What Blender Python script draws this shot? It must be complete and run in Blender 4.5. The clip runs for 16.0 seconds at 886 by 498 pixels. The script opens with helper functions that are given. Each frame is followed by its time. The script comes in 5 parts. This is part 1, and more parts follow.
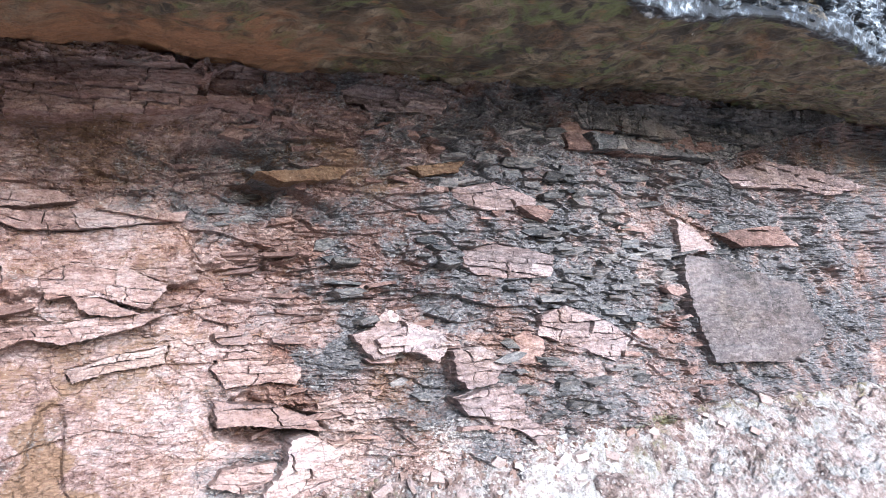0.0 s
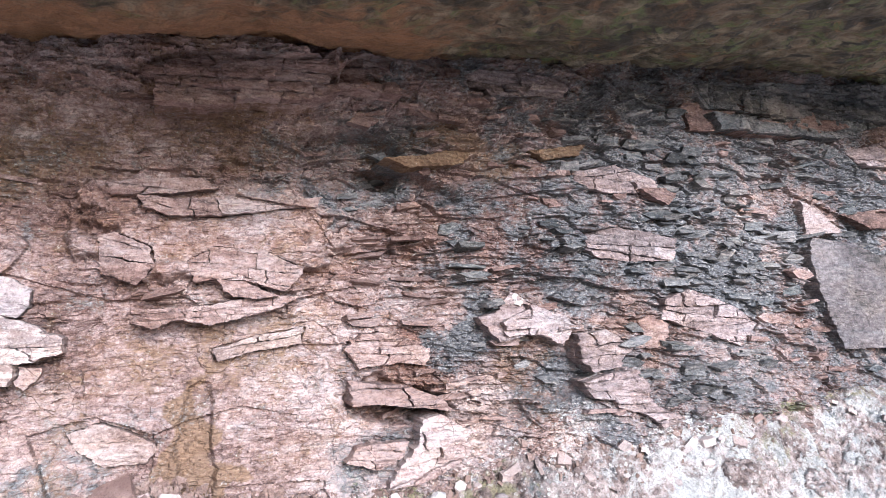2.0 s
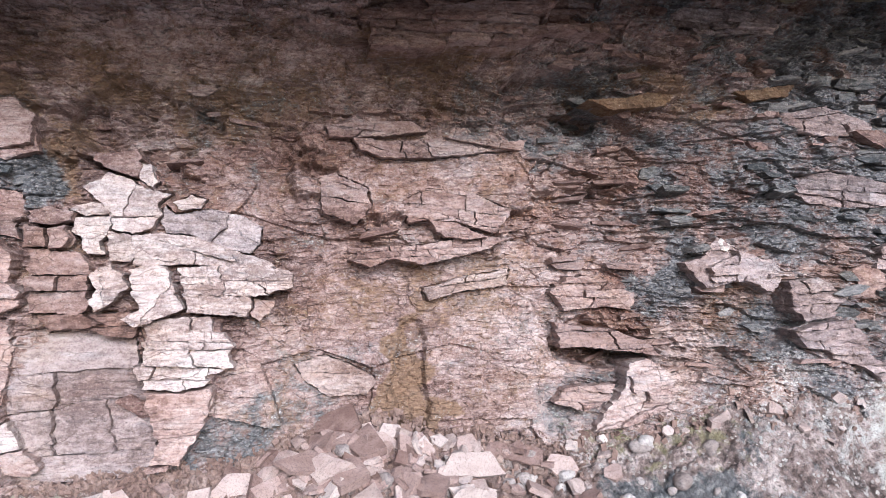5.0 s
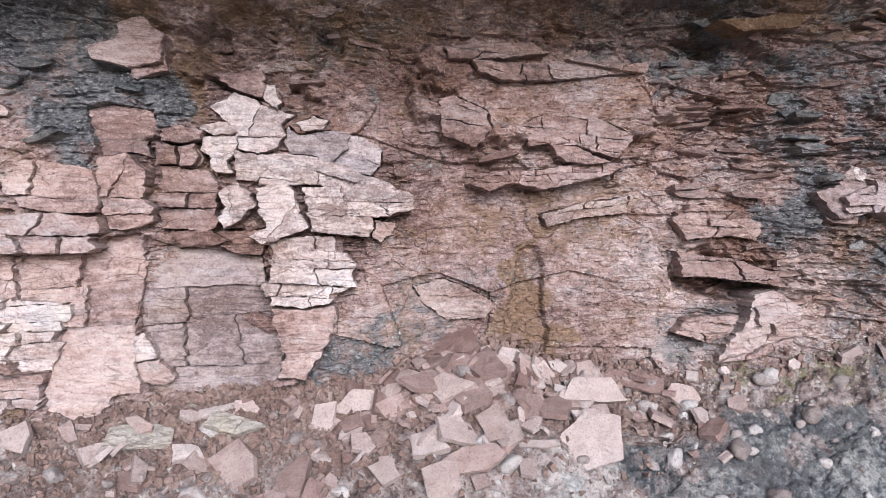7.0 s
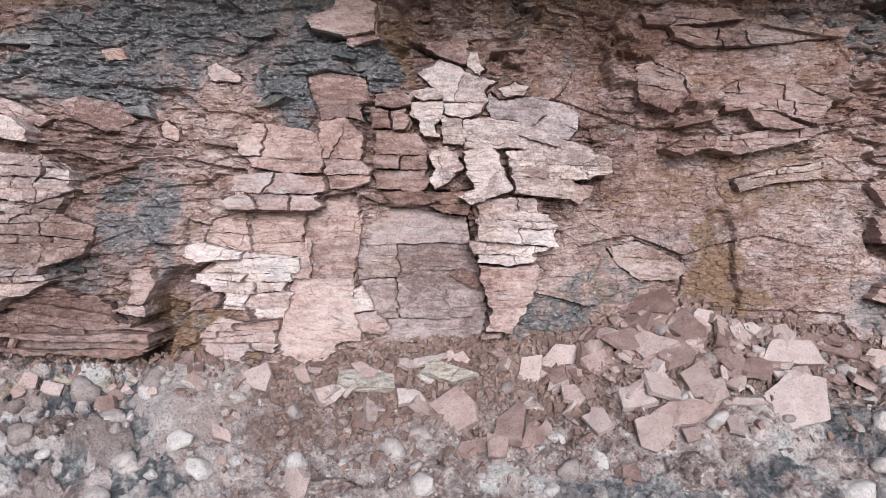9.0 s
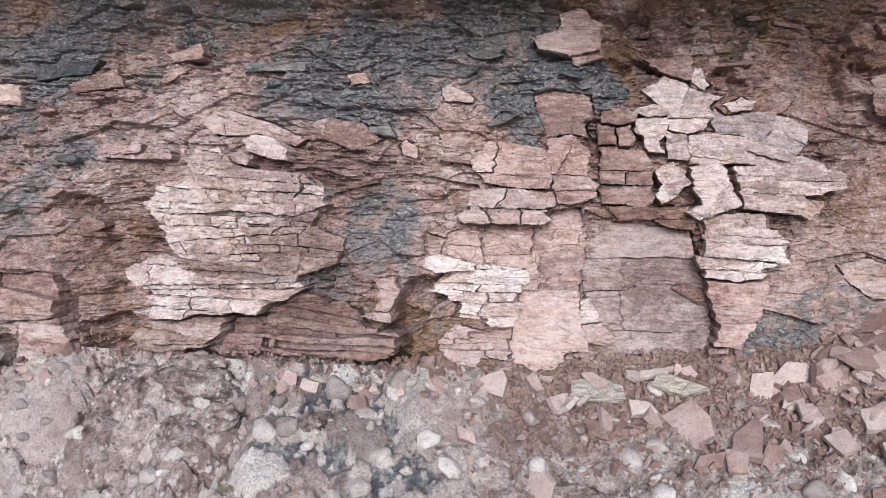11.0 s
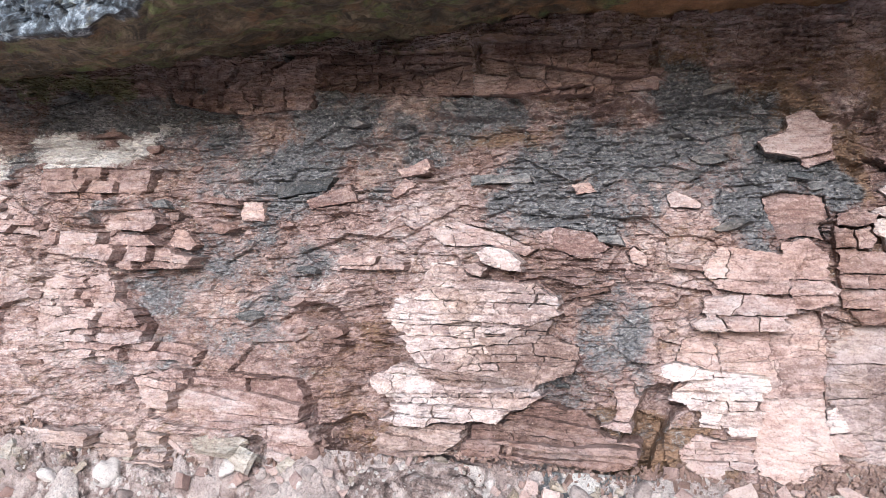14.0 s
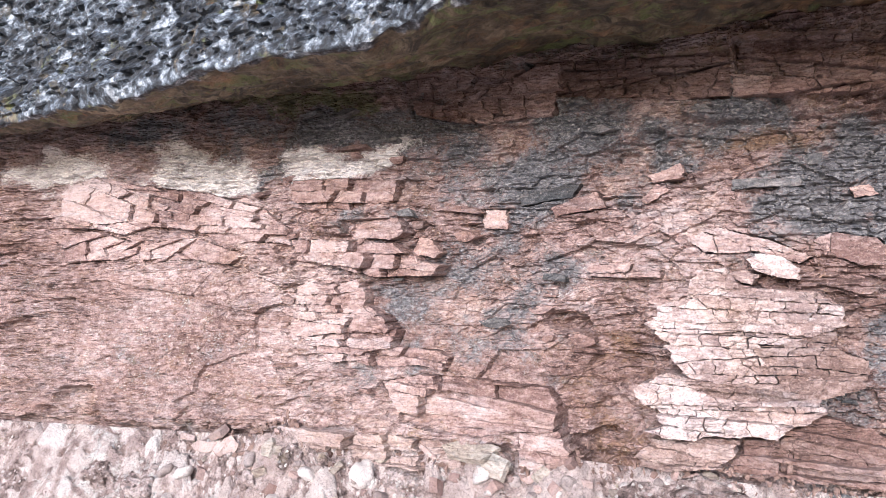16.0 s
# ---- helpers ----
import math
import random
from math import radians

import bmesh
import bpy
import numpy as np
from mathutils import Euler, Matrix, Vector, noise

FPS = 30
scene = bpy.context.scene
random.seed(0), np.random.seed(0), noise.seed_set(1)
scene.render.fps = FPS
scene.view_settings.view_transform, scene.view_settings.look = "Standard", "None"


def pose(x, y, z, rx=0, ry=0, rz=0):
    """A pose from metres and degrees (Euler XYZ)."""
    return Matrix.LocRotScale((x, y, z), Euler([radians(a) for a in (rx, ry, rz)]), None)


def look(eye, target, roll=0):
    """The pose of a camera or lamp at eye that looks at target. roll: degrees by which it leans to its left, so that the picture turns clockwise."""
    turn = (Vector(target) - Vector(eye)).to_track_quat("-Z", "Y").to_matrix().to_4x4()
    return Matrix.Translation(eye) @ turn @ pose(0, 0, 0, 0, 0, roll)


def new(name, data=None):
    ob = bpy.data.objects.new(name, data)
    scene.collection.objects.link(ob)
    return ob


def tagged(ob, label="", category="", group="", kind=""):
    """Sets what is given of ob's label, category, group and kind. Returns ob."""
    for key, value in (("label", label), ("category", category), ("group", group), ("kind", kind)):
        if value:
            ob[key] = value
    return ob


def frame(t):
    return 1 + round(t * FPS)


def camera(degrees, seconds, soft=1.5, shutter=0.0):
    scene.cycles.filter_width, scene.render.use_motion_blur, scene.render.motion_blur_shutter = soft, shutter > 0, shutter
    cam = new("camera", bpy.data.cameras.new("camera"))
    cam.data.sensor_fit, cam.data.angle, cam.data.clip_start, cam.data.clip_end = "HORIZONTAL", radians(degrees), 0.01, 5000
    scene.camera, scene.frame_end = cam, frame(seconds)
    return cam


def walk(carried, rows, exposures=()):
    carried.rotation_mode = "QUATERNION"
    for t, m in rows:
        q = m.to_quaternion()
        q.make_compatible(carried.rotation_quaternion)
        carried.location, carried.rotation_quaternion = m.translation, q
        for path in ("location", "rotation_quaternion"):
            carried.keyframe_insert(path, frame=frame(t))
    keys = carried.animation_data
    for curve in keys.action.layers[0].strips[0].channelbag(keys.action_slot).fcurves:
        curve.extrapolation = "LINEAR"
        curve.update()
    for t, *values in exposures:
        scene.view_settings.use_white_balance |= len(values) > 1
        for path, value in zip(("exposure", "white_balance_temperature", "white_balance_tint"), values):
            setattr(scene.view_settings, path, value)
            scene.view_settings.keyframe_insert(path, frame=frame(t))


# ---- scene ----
from mathutils.geometry import delaunay_2d_cdt

cam = camera(59.3, 16.0, 0.65)
PATH = [
    (0, (-0.247, -0.674, 1.452), (0.55, 1.15, 1.65), -1.5),
    (0.5, (-0.282, -0.681, 1.463), (0.464, 1.164, 1.661), -1.6),
    (1, (-0.326, -0.668, 1.46), (0.364, 1.199, 1.65), -1.5),
    (1.5, (-0.358, -0.655, 1.45), (0.284, 1.23, 1.632), -1.3),
    (2, (-0.408, -0.641, 1.448), (0.202, 1.257, 1.613), -1.2),
    (2.5, (-0.454, -0.63, 1.434), (0.115, 1.281, 1.585), -1.1),
    (3, (-0.502, -0.621, 1.427), (0.03, 1.302, 1.566), -1.0),
    (3.5, (-0.548, -0.612, 1.424), (-0.052, 1.321, 1.552), -0.9),
    (4, (-0.612, -0.601, 1.408), (-0.163, 1.344, 1.527), -0.7),
    (4.2, (-0.646, -0.593, 1.407), (-0.218, 1.357, 1.515), -0.6),
    (6.3, (-0.787, -0.529, 1.308), (-0.575, 1.459, 1.326), 0.4),
    (6.5, (-0.81, -0.523, 1.306), (-0.612, 1.467, 1.303), 0.5),
    (7, (-0.877, -0.516, 1.28), (-0.711, 1.477, 1.242), 0.7),
    (7.5, (-0.966, -0.512, 1.253), (-0.84, 1.482, 1.182), 0.9),
    (8, (-1.086, -0.53, 1.244), (-1.011, 1.467, 1.149), 1.1),
    (8.5, (-1.169, -0.558, 1.235), (-1.145, 1.439, 1.126), 1.3),
    (9, (-1.254, -0.604, 1.235), (-1.289, 1.393, 1.127), 1.4),
    (9.5, (-1.353, -0.651, 1.26), (-1.475, 1.342, 1.152), 1.5),
    (10, (-1.45, -0.673, 1.251), (-1.658, 1.313, 1.142), 1.6),
    (10.2, (-1.48, -0.685, 1.246), (-1.723, 1.297, 1.136), 1.7),
    (12.3, (-1.706, -0.756, 1.318), (-2.157, 1.19, 1.223), 1.0),
    (12.5, (-1.735, -0.762, 1.324), (-2.203, 1.181, 1.239), 0.9),
    (13, (-1.809, -0.792, 1.354), (-2.338, 1.136, 1.306), 0.5),
    (13.5, (-1.855, -0.823, 1.399), (-2.441, 1.09, 1.389), 0.3),
    (14, (-1.92, -0.87, 1.439), (-2.556, 1.026, 1.458), 0.4),
    (14.5, (-2.014, -0.929, 1.453), (-2.716, 0.943, 1.506), 0.5),
    (15, (-2.128, -0.975, 1.46), (-2.912, 0.864, 1.513), 0.6),
    (15.5, (-2.225, -0.977, 1.426), (-3.094, 0.824, 1.489), 0.5),
    (16, (-2.337, -1.015, 1.413), (-3.268, 0.754, 1.465), 0.5),
]
walk(cam, [(t, look(eye, target, roll)) for t, eye, target, roll in PATH], [(0, 0.92, 5300, 10), (2, 0.77, 5300, 10), (4, 0.52, 5350, 10), (7, 0.05, 5450, 11), (9, -0.06, 5560, 10), (12.5, 0.05, 5560, 9), (14.5, 0.46, 5600, 11), (16, 0.52, 5720, 16)])

# ---- world, sun ----
world = bpy.data.worlds.new("overcast_sky")
scene.world = world
world.use_nodes = True
_n, _l = world.node_tree.nodes, world.node_tree.links
_sky = _n.new("ShaderNodeTexSky")
_sky.sky_type, _sky.sun_disc = "NISHITA", False
_sky.sun_elevation, _sky.sun_rotation = radians(23), radians(172)
_sky.air_density, _sky.dust_density, _sky.ozone_density = 1.0, 4.0, 1.0
_n["Background"].inputs["Strength"].default_value = 0.14
_l.new(_sky.outputs["Color"], _n["Background"].inputs["Color"])

_sun = bpy.data.lights.new("sun", "SUN")
_sun.energy, _sun.angle, _sun.color = 3.3, radians(26), (1.0, 0.97, 0.93)
sun = new("sun", _sun)
sun.matrix_world = look((0.8, -6.0, 3.6), (0, 0, 1.5))


# ---- materials ----
def ramp(nt, fac, stops):
    n = nt.nodes.new("ShaderNodeValToRGB")
    e = n.color_ramp.elements
    while len(e) < len(stops):
        e.new(0.5)
    for k, (p, c) in zip(e, stops):
        k.position, k.color = p, (*c, 1) if len(c) == 3 else c
    nt.links.new(fac, n.inputs["Fac"])
    return n.outputs["Color"]


def tex_noise(nt, vec, scale, detail=6, rough=0.6, dist=0.0):
    n = nt.nodes.new("ShaderNodeTexNoise")
    n.inputs["Scale"].default_value, n.inputs["Detail"].default_value = scale, detail
    n.inputs["Roughness"].default_value, n.inputs["Distortion"].default_value = rough, dist
    nt.links.new(vec, n.inputs["Vector"])
    return n.outputs["Fac"]


def mix(nt, fac, a, b, mode="MIX"):
    n = nt.nodes.new("ShaderNodeMix")
    n.data_type, n.blend_type = "RGBA", mode
    for sock, v in ((n.inputs[0], fac), (n.inputs[6], a), (n.inputs[7], b)):
        if hasattr(v, "links"):
            nt.links.new(v, sock)
        else:
            sock.default_value = v if isinstance(v, float) else (*v, 1)
    return n.outputs[2]


def maths(nt, op, a, b=0.0, clamp=False):
    n = nt.nodes.new("ShaderNodeMath")
    n.operation, n.use_clamp = op, clamp
    for sock, v in zip(n.inputs, (a, b)):
        if hasattr(v, "links"):
            nt.links.new(v, sock)
        else:
            sock.default_value = v
    return n.outputs[0]


def stretched(nt, sx, sy, sz):
    g = nt.nodes.new("ShaderNodeNewGeometry")
    m = nt.nodes.new("ShaderNodeMapping")
    m.inputs["Scale"].default_value = (sx, sy, sz)
    nt.links.new(g.outputs["Position"], m.inputs["Vector"])
    return m.outputs["Vector"]


def attr(nt, name):
    a = nt.nodes.new("ShaderNodeAttribute")
    a.attribute_name = name
    return a.outputs["Fac"]


def start(name, rough=0.85, spec=0.3):
    m = bpy.data.materials.new(name)
    m.use_nodes = True
    b = m.node_tree.nodes["Principled BSDF"]
    b.inputs["Roughness"].default_value = rough
    b.inputs["Specular IOR Level"].default_value = spec
    return m, m.node_tree, b


def bump(nt, bsdf, height, strength, dist, under=None):
    n = nt.nodes.new("ShaderNodeBump")
    n.inputs["Strength"].default_value, n.inputs["Distance"].default_value = strength, dist
    nt.links.new(height, n.inputs["Height"])
    if under is not None:
        nt.links.new(under, n.inputs["Normal"])
    nt.links.new(n.outputs["Normal"], bsdf.inputs["Normal"])
    return n.outputs["Normal"]


def mudstone(name, dark=(0.132, 0.078, 0.068), mid=(0.305, 0.213, 0.195), light=(0.51, 0.415, 0.394), stains=True, per_piece=0.0, lichen=0.0):
    """Pink-red bedded mudstone; the wall adds black algae, ochre and white crust where its attributes say."""
    m, nt, b = start(name, 0.82, 0.35)
    flat = stretched(nt, 1.0, 1.0, 2.6)
    plain = stretched(nt, 1, 1, 1)
    broad = tex_noise(nt, plain, 2.3, 4, 0.55)
    grain = tex_noise(nt, flat, 22, 8, 0.66)
    dust = tex_noise(nt, plain, 75, 6, 0.75)
    f = maths(nt, "ADD", maths(nt, "MULTIPLY", broad, 0.9), maths(nt, "MULTIPLY", grain, 1.0))
    f = maths(nt, "ADD", maths(nt, "SUBTRACT", f, 0.7), maths(nt, "MULTIPLY", dust, 0.52))
    if per_piece:
        oi = nt.nodes.new("ShaderNodeObjectInfo")
        f = maths(nt, "ADD", f, maths(nt, "MULTIPLY", maths(nt, "SUBTRACT", oi.outputs["Random"], 0.5), per_piece))
    col = ramp(nt, f, [(0.3, dark), (0.5, mid), (0.74, light)])
    # browner and greyer beds
    bed = tex_noise(nt, stretched(nt, 0.5, 0.5, 2.5), 5.5, 5, 0.62, 0.5)
    col = mix(nt, ramp(nt, bed, [(0.5, (0, 0, 0)), (0.68, (0.6, 0.6, 0.6))]), col, mix(nt, 1.0, col, (0.72, 0.6, 0.52), "MULTIPLY"))
    col = mix(nt, ramp(nt, bed, [(0.32, (0.6, 0.6, 0.6)), (0.46, (0, 0, 0))]), col, mix(nt, 1.0, col, (0.78, 0.9, 0.97), "MULTIPLY"))
    tan = tex_noise(nt, plain, 4.2, 6, 0.65, 0.6)
    col = mix(nt, ramp(nt, tan, [(0.52, (0, 0, 0)), (0.7, (0.55, 0.55, 0.55))]), col, mix(nt, 1.0, col, (0.98, 0.93, 0.78), "MULTIPLY"))
    # grit
    grit = maths(nt, "ADD", maths(nt, "MULTIPLY", tex_noise(nt, plain, 150, 3, 0.8), 0.6), maths(nt, "MULTIPLY", tex_noise(nt, plain, 420, 2, 0.7), 0.4))
    col = mix(nt, 1.0, col, ramp(nt, grit, [(0.35, (0.55, 0.51, 0.5)), (0.46, (1, 1, 1)), (0.66, (1.0, 1.0, 1.0))]), "MULTIPLY")
    col = mix(nt, ramp(nt, grit, [(0.54, (0, 0, 0)), (0.68, (0.5, 0.5, 0.5))]), col, light)
    # hair cracks
    hair = []
    for sc, st, wd in ((6, 2.3, 0.016), (17, 2.0, 0.028), (37, 2.6, 0.035), (5, 9.0, 0.05)):
        vo = nt.nodes.new("ShaderNodeTexVoronoi")
        vo.feature = "DISTANCE_TO_EDGE"
        vo.inputs["Scale"].default_value = sc
        bent = nt.nodes.new("ShaderNodeVectorMath")
        bent.operation = "MULTIPLY_ADD"
        wob = nt.nodes.new("ShaderNodeTexNoise")
        wob.inputs["Scale"].default_value = sc * 2.2
        nt.links.new(plain, wob.inputs["Vector"])
        nt.links.new(wob.outputs["Color"], bent.inputs[0])
        bent.inputs[1].default_value = (0.5 / sc,) * 3
        nt.links.new(stretched(nt, 1.0, 1.0, st), bent.inputs[2])
        nt.links.new(bent.outputs[0], vo.inputs["Vector"])
        some = ramp(nt, tex_noise(nt, plain, sc * (1.6 if st > 5 else 0.7), 3, 0.6), [(0.5, (0, 0, 0)), (0.57, (1, 1, 1))])
        line = ramp(nt, vo.outputs["Distance"], [(0.0, (1, 1, 1)), (wd, (0, 0, 0))])
        hair.append(maths(nt, "MULTIPLY", line, some))
    hairs = maths(nt, "MAXIMUM", maths(nt, "MAXIMUM", hair[0], maths(nt, "MULTIPLY", hair[1], 0.6)), maths(nt, "MULTIPLY", hair[2], 0.4))
    hairs = maths(nt, "MAXIMUM", hairs, maths(nt, "MULTIPLY", hair[3], 0.7))
    col = mix(nt, maths(nt, "MULTIPLY", hairs, 0.75), col, mix(nt, 1.0, col, (0.3, 0.25, 0.23), "MULTIPLY"))
    # fine pale specks and dark grit
    speck = tex_noise(nt, plain, 140, 3, 0.6)
    col = mix(nt, ramp(nt, speck, [(0.64, (0, 0, 0)), (0.71, (0.45, 0.45, 0.45))]), col, (0.5, 0.42, 0.39))
    col = mix(nt, ramp(nt, speck, [(0.3, (0.55, 0.55, 0.55)), (0.37, (0, 0, 0))]), col, (0.11, 0.065, 0.056))
    if stains:
        blot = tex_noise(nt, plain, 13, 9, 0.74, 0.5)
        fine = tex_noise(nt, flat, 60, 5, 0.7)
        both = maths(nt, "ADD", maths(nt, "MULTIPLY", blot, 0.7), maths(nt, "MULTIPLY", fine, 0.3))

        def edge(name, lo, hi, specks=0.0, breaks=0.0):
            n = maths(nt, "ADD", maths(nt, "MULTIPLY", both, 1 - specks), maths(nt, "MULTIPLY", dust, specks))
            v = maths(nt, "ADD", attr(nt, name), maths(nt, "MULTIPLY", maths(nt, "SUBTRACT", n, 0.5), 4.2))
            if breaks:
                v = maths(nt, "SUBTRACT", v, maths(nt, "MULTIPLY", maths(nt, "SUBTRACT", tan, 0.5), breaks))
            r = nt.nodes.new("ShaderNodeMapRange")
            r.inputs["From Min"].default_value, r.inputs["From Max"].default_value = lo, hi
            nt.links.new(v, r.inputs["Value"])
            return r.outputs["Result"]

        col = mix(nt, maths(nt, "MULTIPLY", edge("umber", 0.15, 0.8), 0.9), col, mix(nt, 1.0, col, (0.66, 0.5, 0.42), "MULTIPLY"))
        oc = ramp(nt, fine, [(0.3, (0.1, 0.06, 0.036)), (0.55, (0.22, 0.138, 0.086)), (0.75, (0.33, 0.23, 0.16))])
        col = mix(nt, maths(nt, "MULTIPLY", edge("ochre", 0.2, 0.75), 0.85), col, oc)
        bc = ramp(nt, maths(nt, "ADD", maths(nt, "MULTIPLY", fine, 0.5), maths(nt, "MULTIPLY", dust, 0.5)), [(0.37, (0.034, 0.037, 0.04)), (0.49, (0.098, 0.104, 0.113)), (0.6, (0.29, 0.287, 0.292))])
        dk = maths(nt, "MULTIPLY", edge("algae", 0.08, 0.62, 0.32, 2.6), 0.9)
        col = mix(nt, dk, col, bc)
        wc = ramp(nt, fine, [(0.3, (0.42, 0.37, 0.35)), (0.6, (0.76, 0.72, 0.69))])
        col = mix(nt, edge("pale", 0.3, 0.9, 0.5), col, wc)
        gc = ramp(nt, fine, [(0.35, (0.07, 0.075, 0.025)), (0.65, (0.2, 0.2, 0.09))])
        col = mix(nt, maths(nt, "MULTIPLY", edge("moss", 0.5, 0.9), 0.75), col, gc)
        ro = nt.nodes.new("ShaderNodeMapRange")
        ro.inputs["To Min"].default_value, ro.inputs["To Max"].default_value = 0.84, 0.55
        nt.links.new(dk, ro.inputs["Value"])
        nt.links.new(ro.outputs["Result"], b.inputs["Roughness"])
    nt.links.new(col, b.inputs["Base Color"])
    lam = tex_noise(nt, stretched(nt, 1.0, 1.0, 1.6), 30, 8, 0.7, 0.3)
    chip = nt.nodes.new("ShaderNodeTexVoronoi")
    chip.feature = "F1"
    chip.inputs["Scale"].default_value = 45
    nt.links.new(stretched(nt, 1.0, 1.0, 2.2), chip.inputs["Vector"])
    n0 = bump(nt, b, maths(nt, "SUBTRACT", 1.0, hairs), 0.6, 0.004)
    n1 = bump(nt, b, lam, 0.6, 0.011, n0)
    n2 = bump(nt, b, chip.outputs["Distance"], 0.75, 0.007, n1)
    bump(nt, b, grit, 0.6, 0.004, n2)
    return m


def plain_rock(name, stops, scale=14, rough=0.85, per_piece=0.0, bumps=0.008, spec=0.3, patch=None, crust=(), pebbles=(), grain=0.37, cobbled=()):
    """Grainy rock of a few colours; patch: (colour, from, to) of crust in blotches."""
    m, nt, b = start(name, rough, spec)
    v = stretched(nt, 1, 1, 1)
    f = maths(nt, "ADD", maths(nt, "MULTIPLY", tex_noise(nt, v, scale, 8, 0.68), 0.8), maths(nt, "MULTIPLY", tex_noise(nt, v, scale * 0.2, 3), 0.5))
    f = maths(nt, "SUBTRACT", f, 0.15)
    if per_piece:
        oi = nt.nodes.new("ShaderNodeObjectInfo")
        f = maths(nt, "ADD", f, maths(nt, "MULTIPLY", maths(nt, "SUBTRACT", oi.outputs["Random"], 0.5), per_piece))
    col = ramp(nt, f, stops)
    lumps = None
    for sc, share, stops3 in pebbles:
        vo = nt.nodes.new("ShaderNodeTexVoronoi")
        vo.inputs["Scale"].default_value = sc
        bent = nt.nodes.new("ShaderNodeVectorMath")
        bent.operation = "MULTIPLY_ADD"
        wob = nt.nodes.new("ShaderNodeTexNoise")
        wob.inputs["Scale"].default_value = sc * 1.5
        nt.links.new(v, wob.inputs["Vector"])
        nt.links.new(wob.outputs["Color"], bent.inputs[0])
        bent.inputs[1].default_value = (0.45 / sc,) * 3
        nt.links.new(v, bent.inputs[2])
        nt.links.new(bent.outputs[0], vo.inputs["Vector"])
        sep = nt.nodes.new("ShaderNodeSeparateColor")
        nt.links.new(vo.outputs["Color"], sep.inputs[0])
        size = maths(nt, "MULTIPLY", maths(nt, "GREATER_THAN", sep.outputs[1], 1 - share), maths(nt, "ADD", 0.25, maths(nt, "MULTIPLY", sep.outputs[2], 0.3)))
        hump = maths(nt, "SUBTRACT", size, vo.outputs["Distance"])
        body = ramp(nt, hump, [(0.0, (0, 0, 0)), (0.05, (1, 1, 1))])
        tone = ramp(nt, maths(nt, "ADD", sep.outputs[0], maths(nt, "SUBTRACT", f, 0.5)), stops3)
        col = mix(nt, body, col, tone)
        h = maths(nt, "SQRT", maths(nt, "MAXIMUM", hump, 0.0))
        h = maths(nt, "MULTIPLY", h, 12.0 / sc)
        lumps = h if lumps is None else maths(nt, "MAXIMUM", lumps, h)
    if patch:
        for k, (c, lo, hi, sc) in enumerate(patch):
            p = tex_noise(nt, v, sc, 8, 0.7, 0.3 + k)
            col = mix(nt, ramp(nt, p, [(lo, (0, 0, 0)), (hi, (1, 1, 1))]), col, c)
    for key, stops2, sc, wide in crust:
        q = tex_noise(nt, v, sc, 8, 0.72, 0.4)
        k = maths(nt, "ADD", attr(nt, key), maths(nt, "MULTIPLY", maths(nt, "SUBTRACT", q, 0.5), 3.0))
        k = ramp(nt, k, [(0.5 - wide, (0, 0, 0)), (0.5 + wide, (1, 1, 1))])
        both = maths(nt, "ADD", maths(nt, "MULTIPLY", tex_noise(nt, v, sc * 4, 6, 0.7), 0.55), maths(nt, "MULTIPLY", tex_noise(nt, v, sc * 0.8, 6, 0.65, 0.8), 0.45))
        col = mix(nt, k, col, ramp(nt, both, stops2))
    if cobbled:
        tone = maths(nt, "ADD", attr(nt, "tone"), maths(nt, "MULTIPLY", maths(nt, "SUBTRACT", f, 0.5), 0.9))
        col = mix(nt, maths(nt, "MULTIPLY", attr(nt, "stone"), 0.8), col, ramp(nt, tone, cobbled))
    grit = tex_noise(nt, v, 170, 4, 0.85)
    col = mix(nt, 1.0, col, ramp(nt, grit, [(0.32, (grain,) * 3), (0.5, (1, 1, 1))]), "MULTIPLY")
    nt.links.new(col, b.inputs["Base Color"])
    n0 = bump(nt, b, lumps, 1.0, 0.03) if lumps is not None else None
    n1 = bump(nt, b, tex_noise(nt, v, 30, 8, 0.7), 0.9, bumps, n0)
    bump(nt, b, tex_noise(nt, v, 200, 5, 0.75), 0.7, bumps * 0.35, n1)
    return m


WALL = mudstone("bedded_mudstone")
PALE = mudstone("pale_dry_mudstone", (0.29, 0.215, 0.2), (0.53, 0.438, 0.418), (0.68, 0.6, 0.58), False, 0.16)
BUFF = mudstone("buff_laminated_mudstone", (0.28, 0.205, 0.19), (0.49, 0.397, 0.376), (0.64, 0.56, 0.54), False, 0.18)
PINK = mudstone("pink_mudstone", (0.175, 0.106, 0.094), (0.345, 0.243, 0.222), (0.49, 0.395, 0.374), False, 0.22)
BROWN = mudstone("brown_mudstone", (0.1, 0.057, 0.047), (0.195, 0.122, 0.105), (0.315, 0.225, 0.205), False, 0.2)
BLACK = mudstone("algae_black_mudstone", (0.048, 0.05, 0.053), (0.132, 0.13, 0.133), (0.28, 0.26, 0.255), False, 0.25)
ORANGE = mudstone("rusty_mudstone", (0.076, 0.0418, 0.0228), (0.167, 0.0988, 0.057), (0.258, 0.175, 0.114), False, 0.15)
ROSE = mudstone("rose_mudstone", (0.22, 0.14, 0.124), (0.4, 0.284, 0.257), (0.545, 0.435, 0.405), False, 0.18)
RUSSET = mudstone("russet_mudstone", (0.14, 0.084, 0.072), (0.275, 0.181, 0.16), (0.41, 0.31, 0.286), False, 0.22)
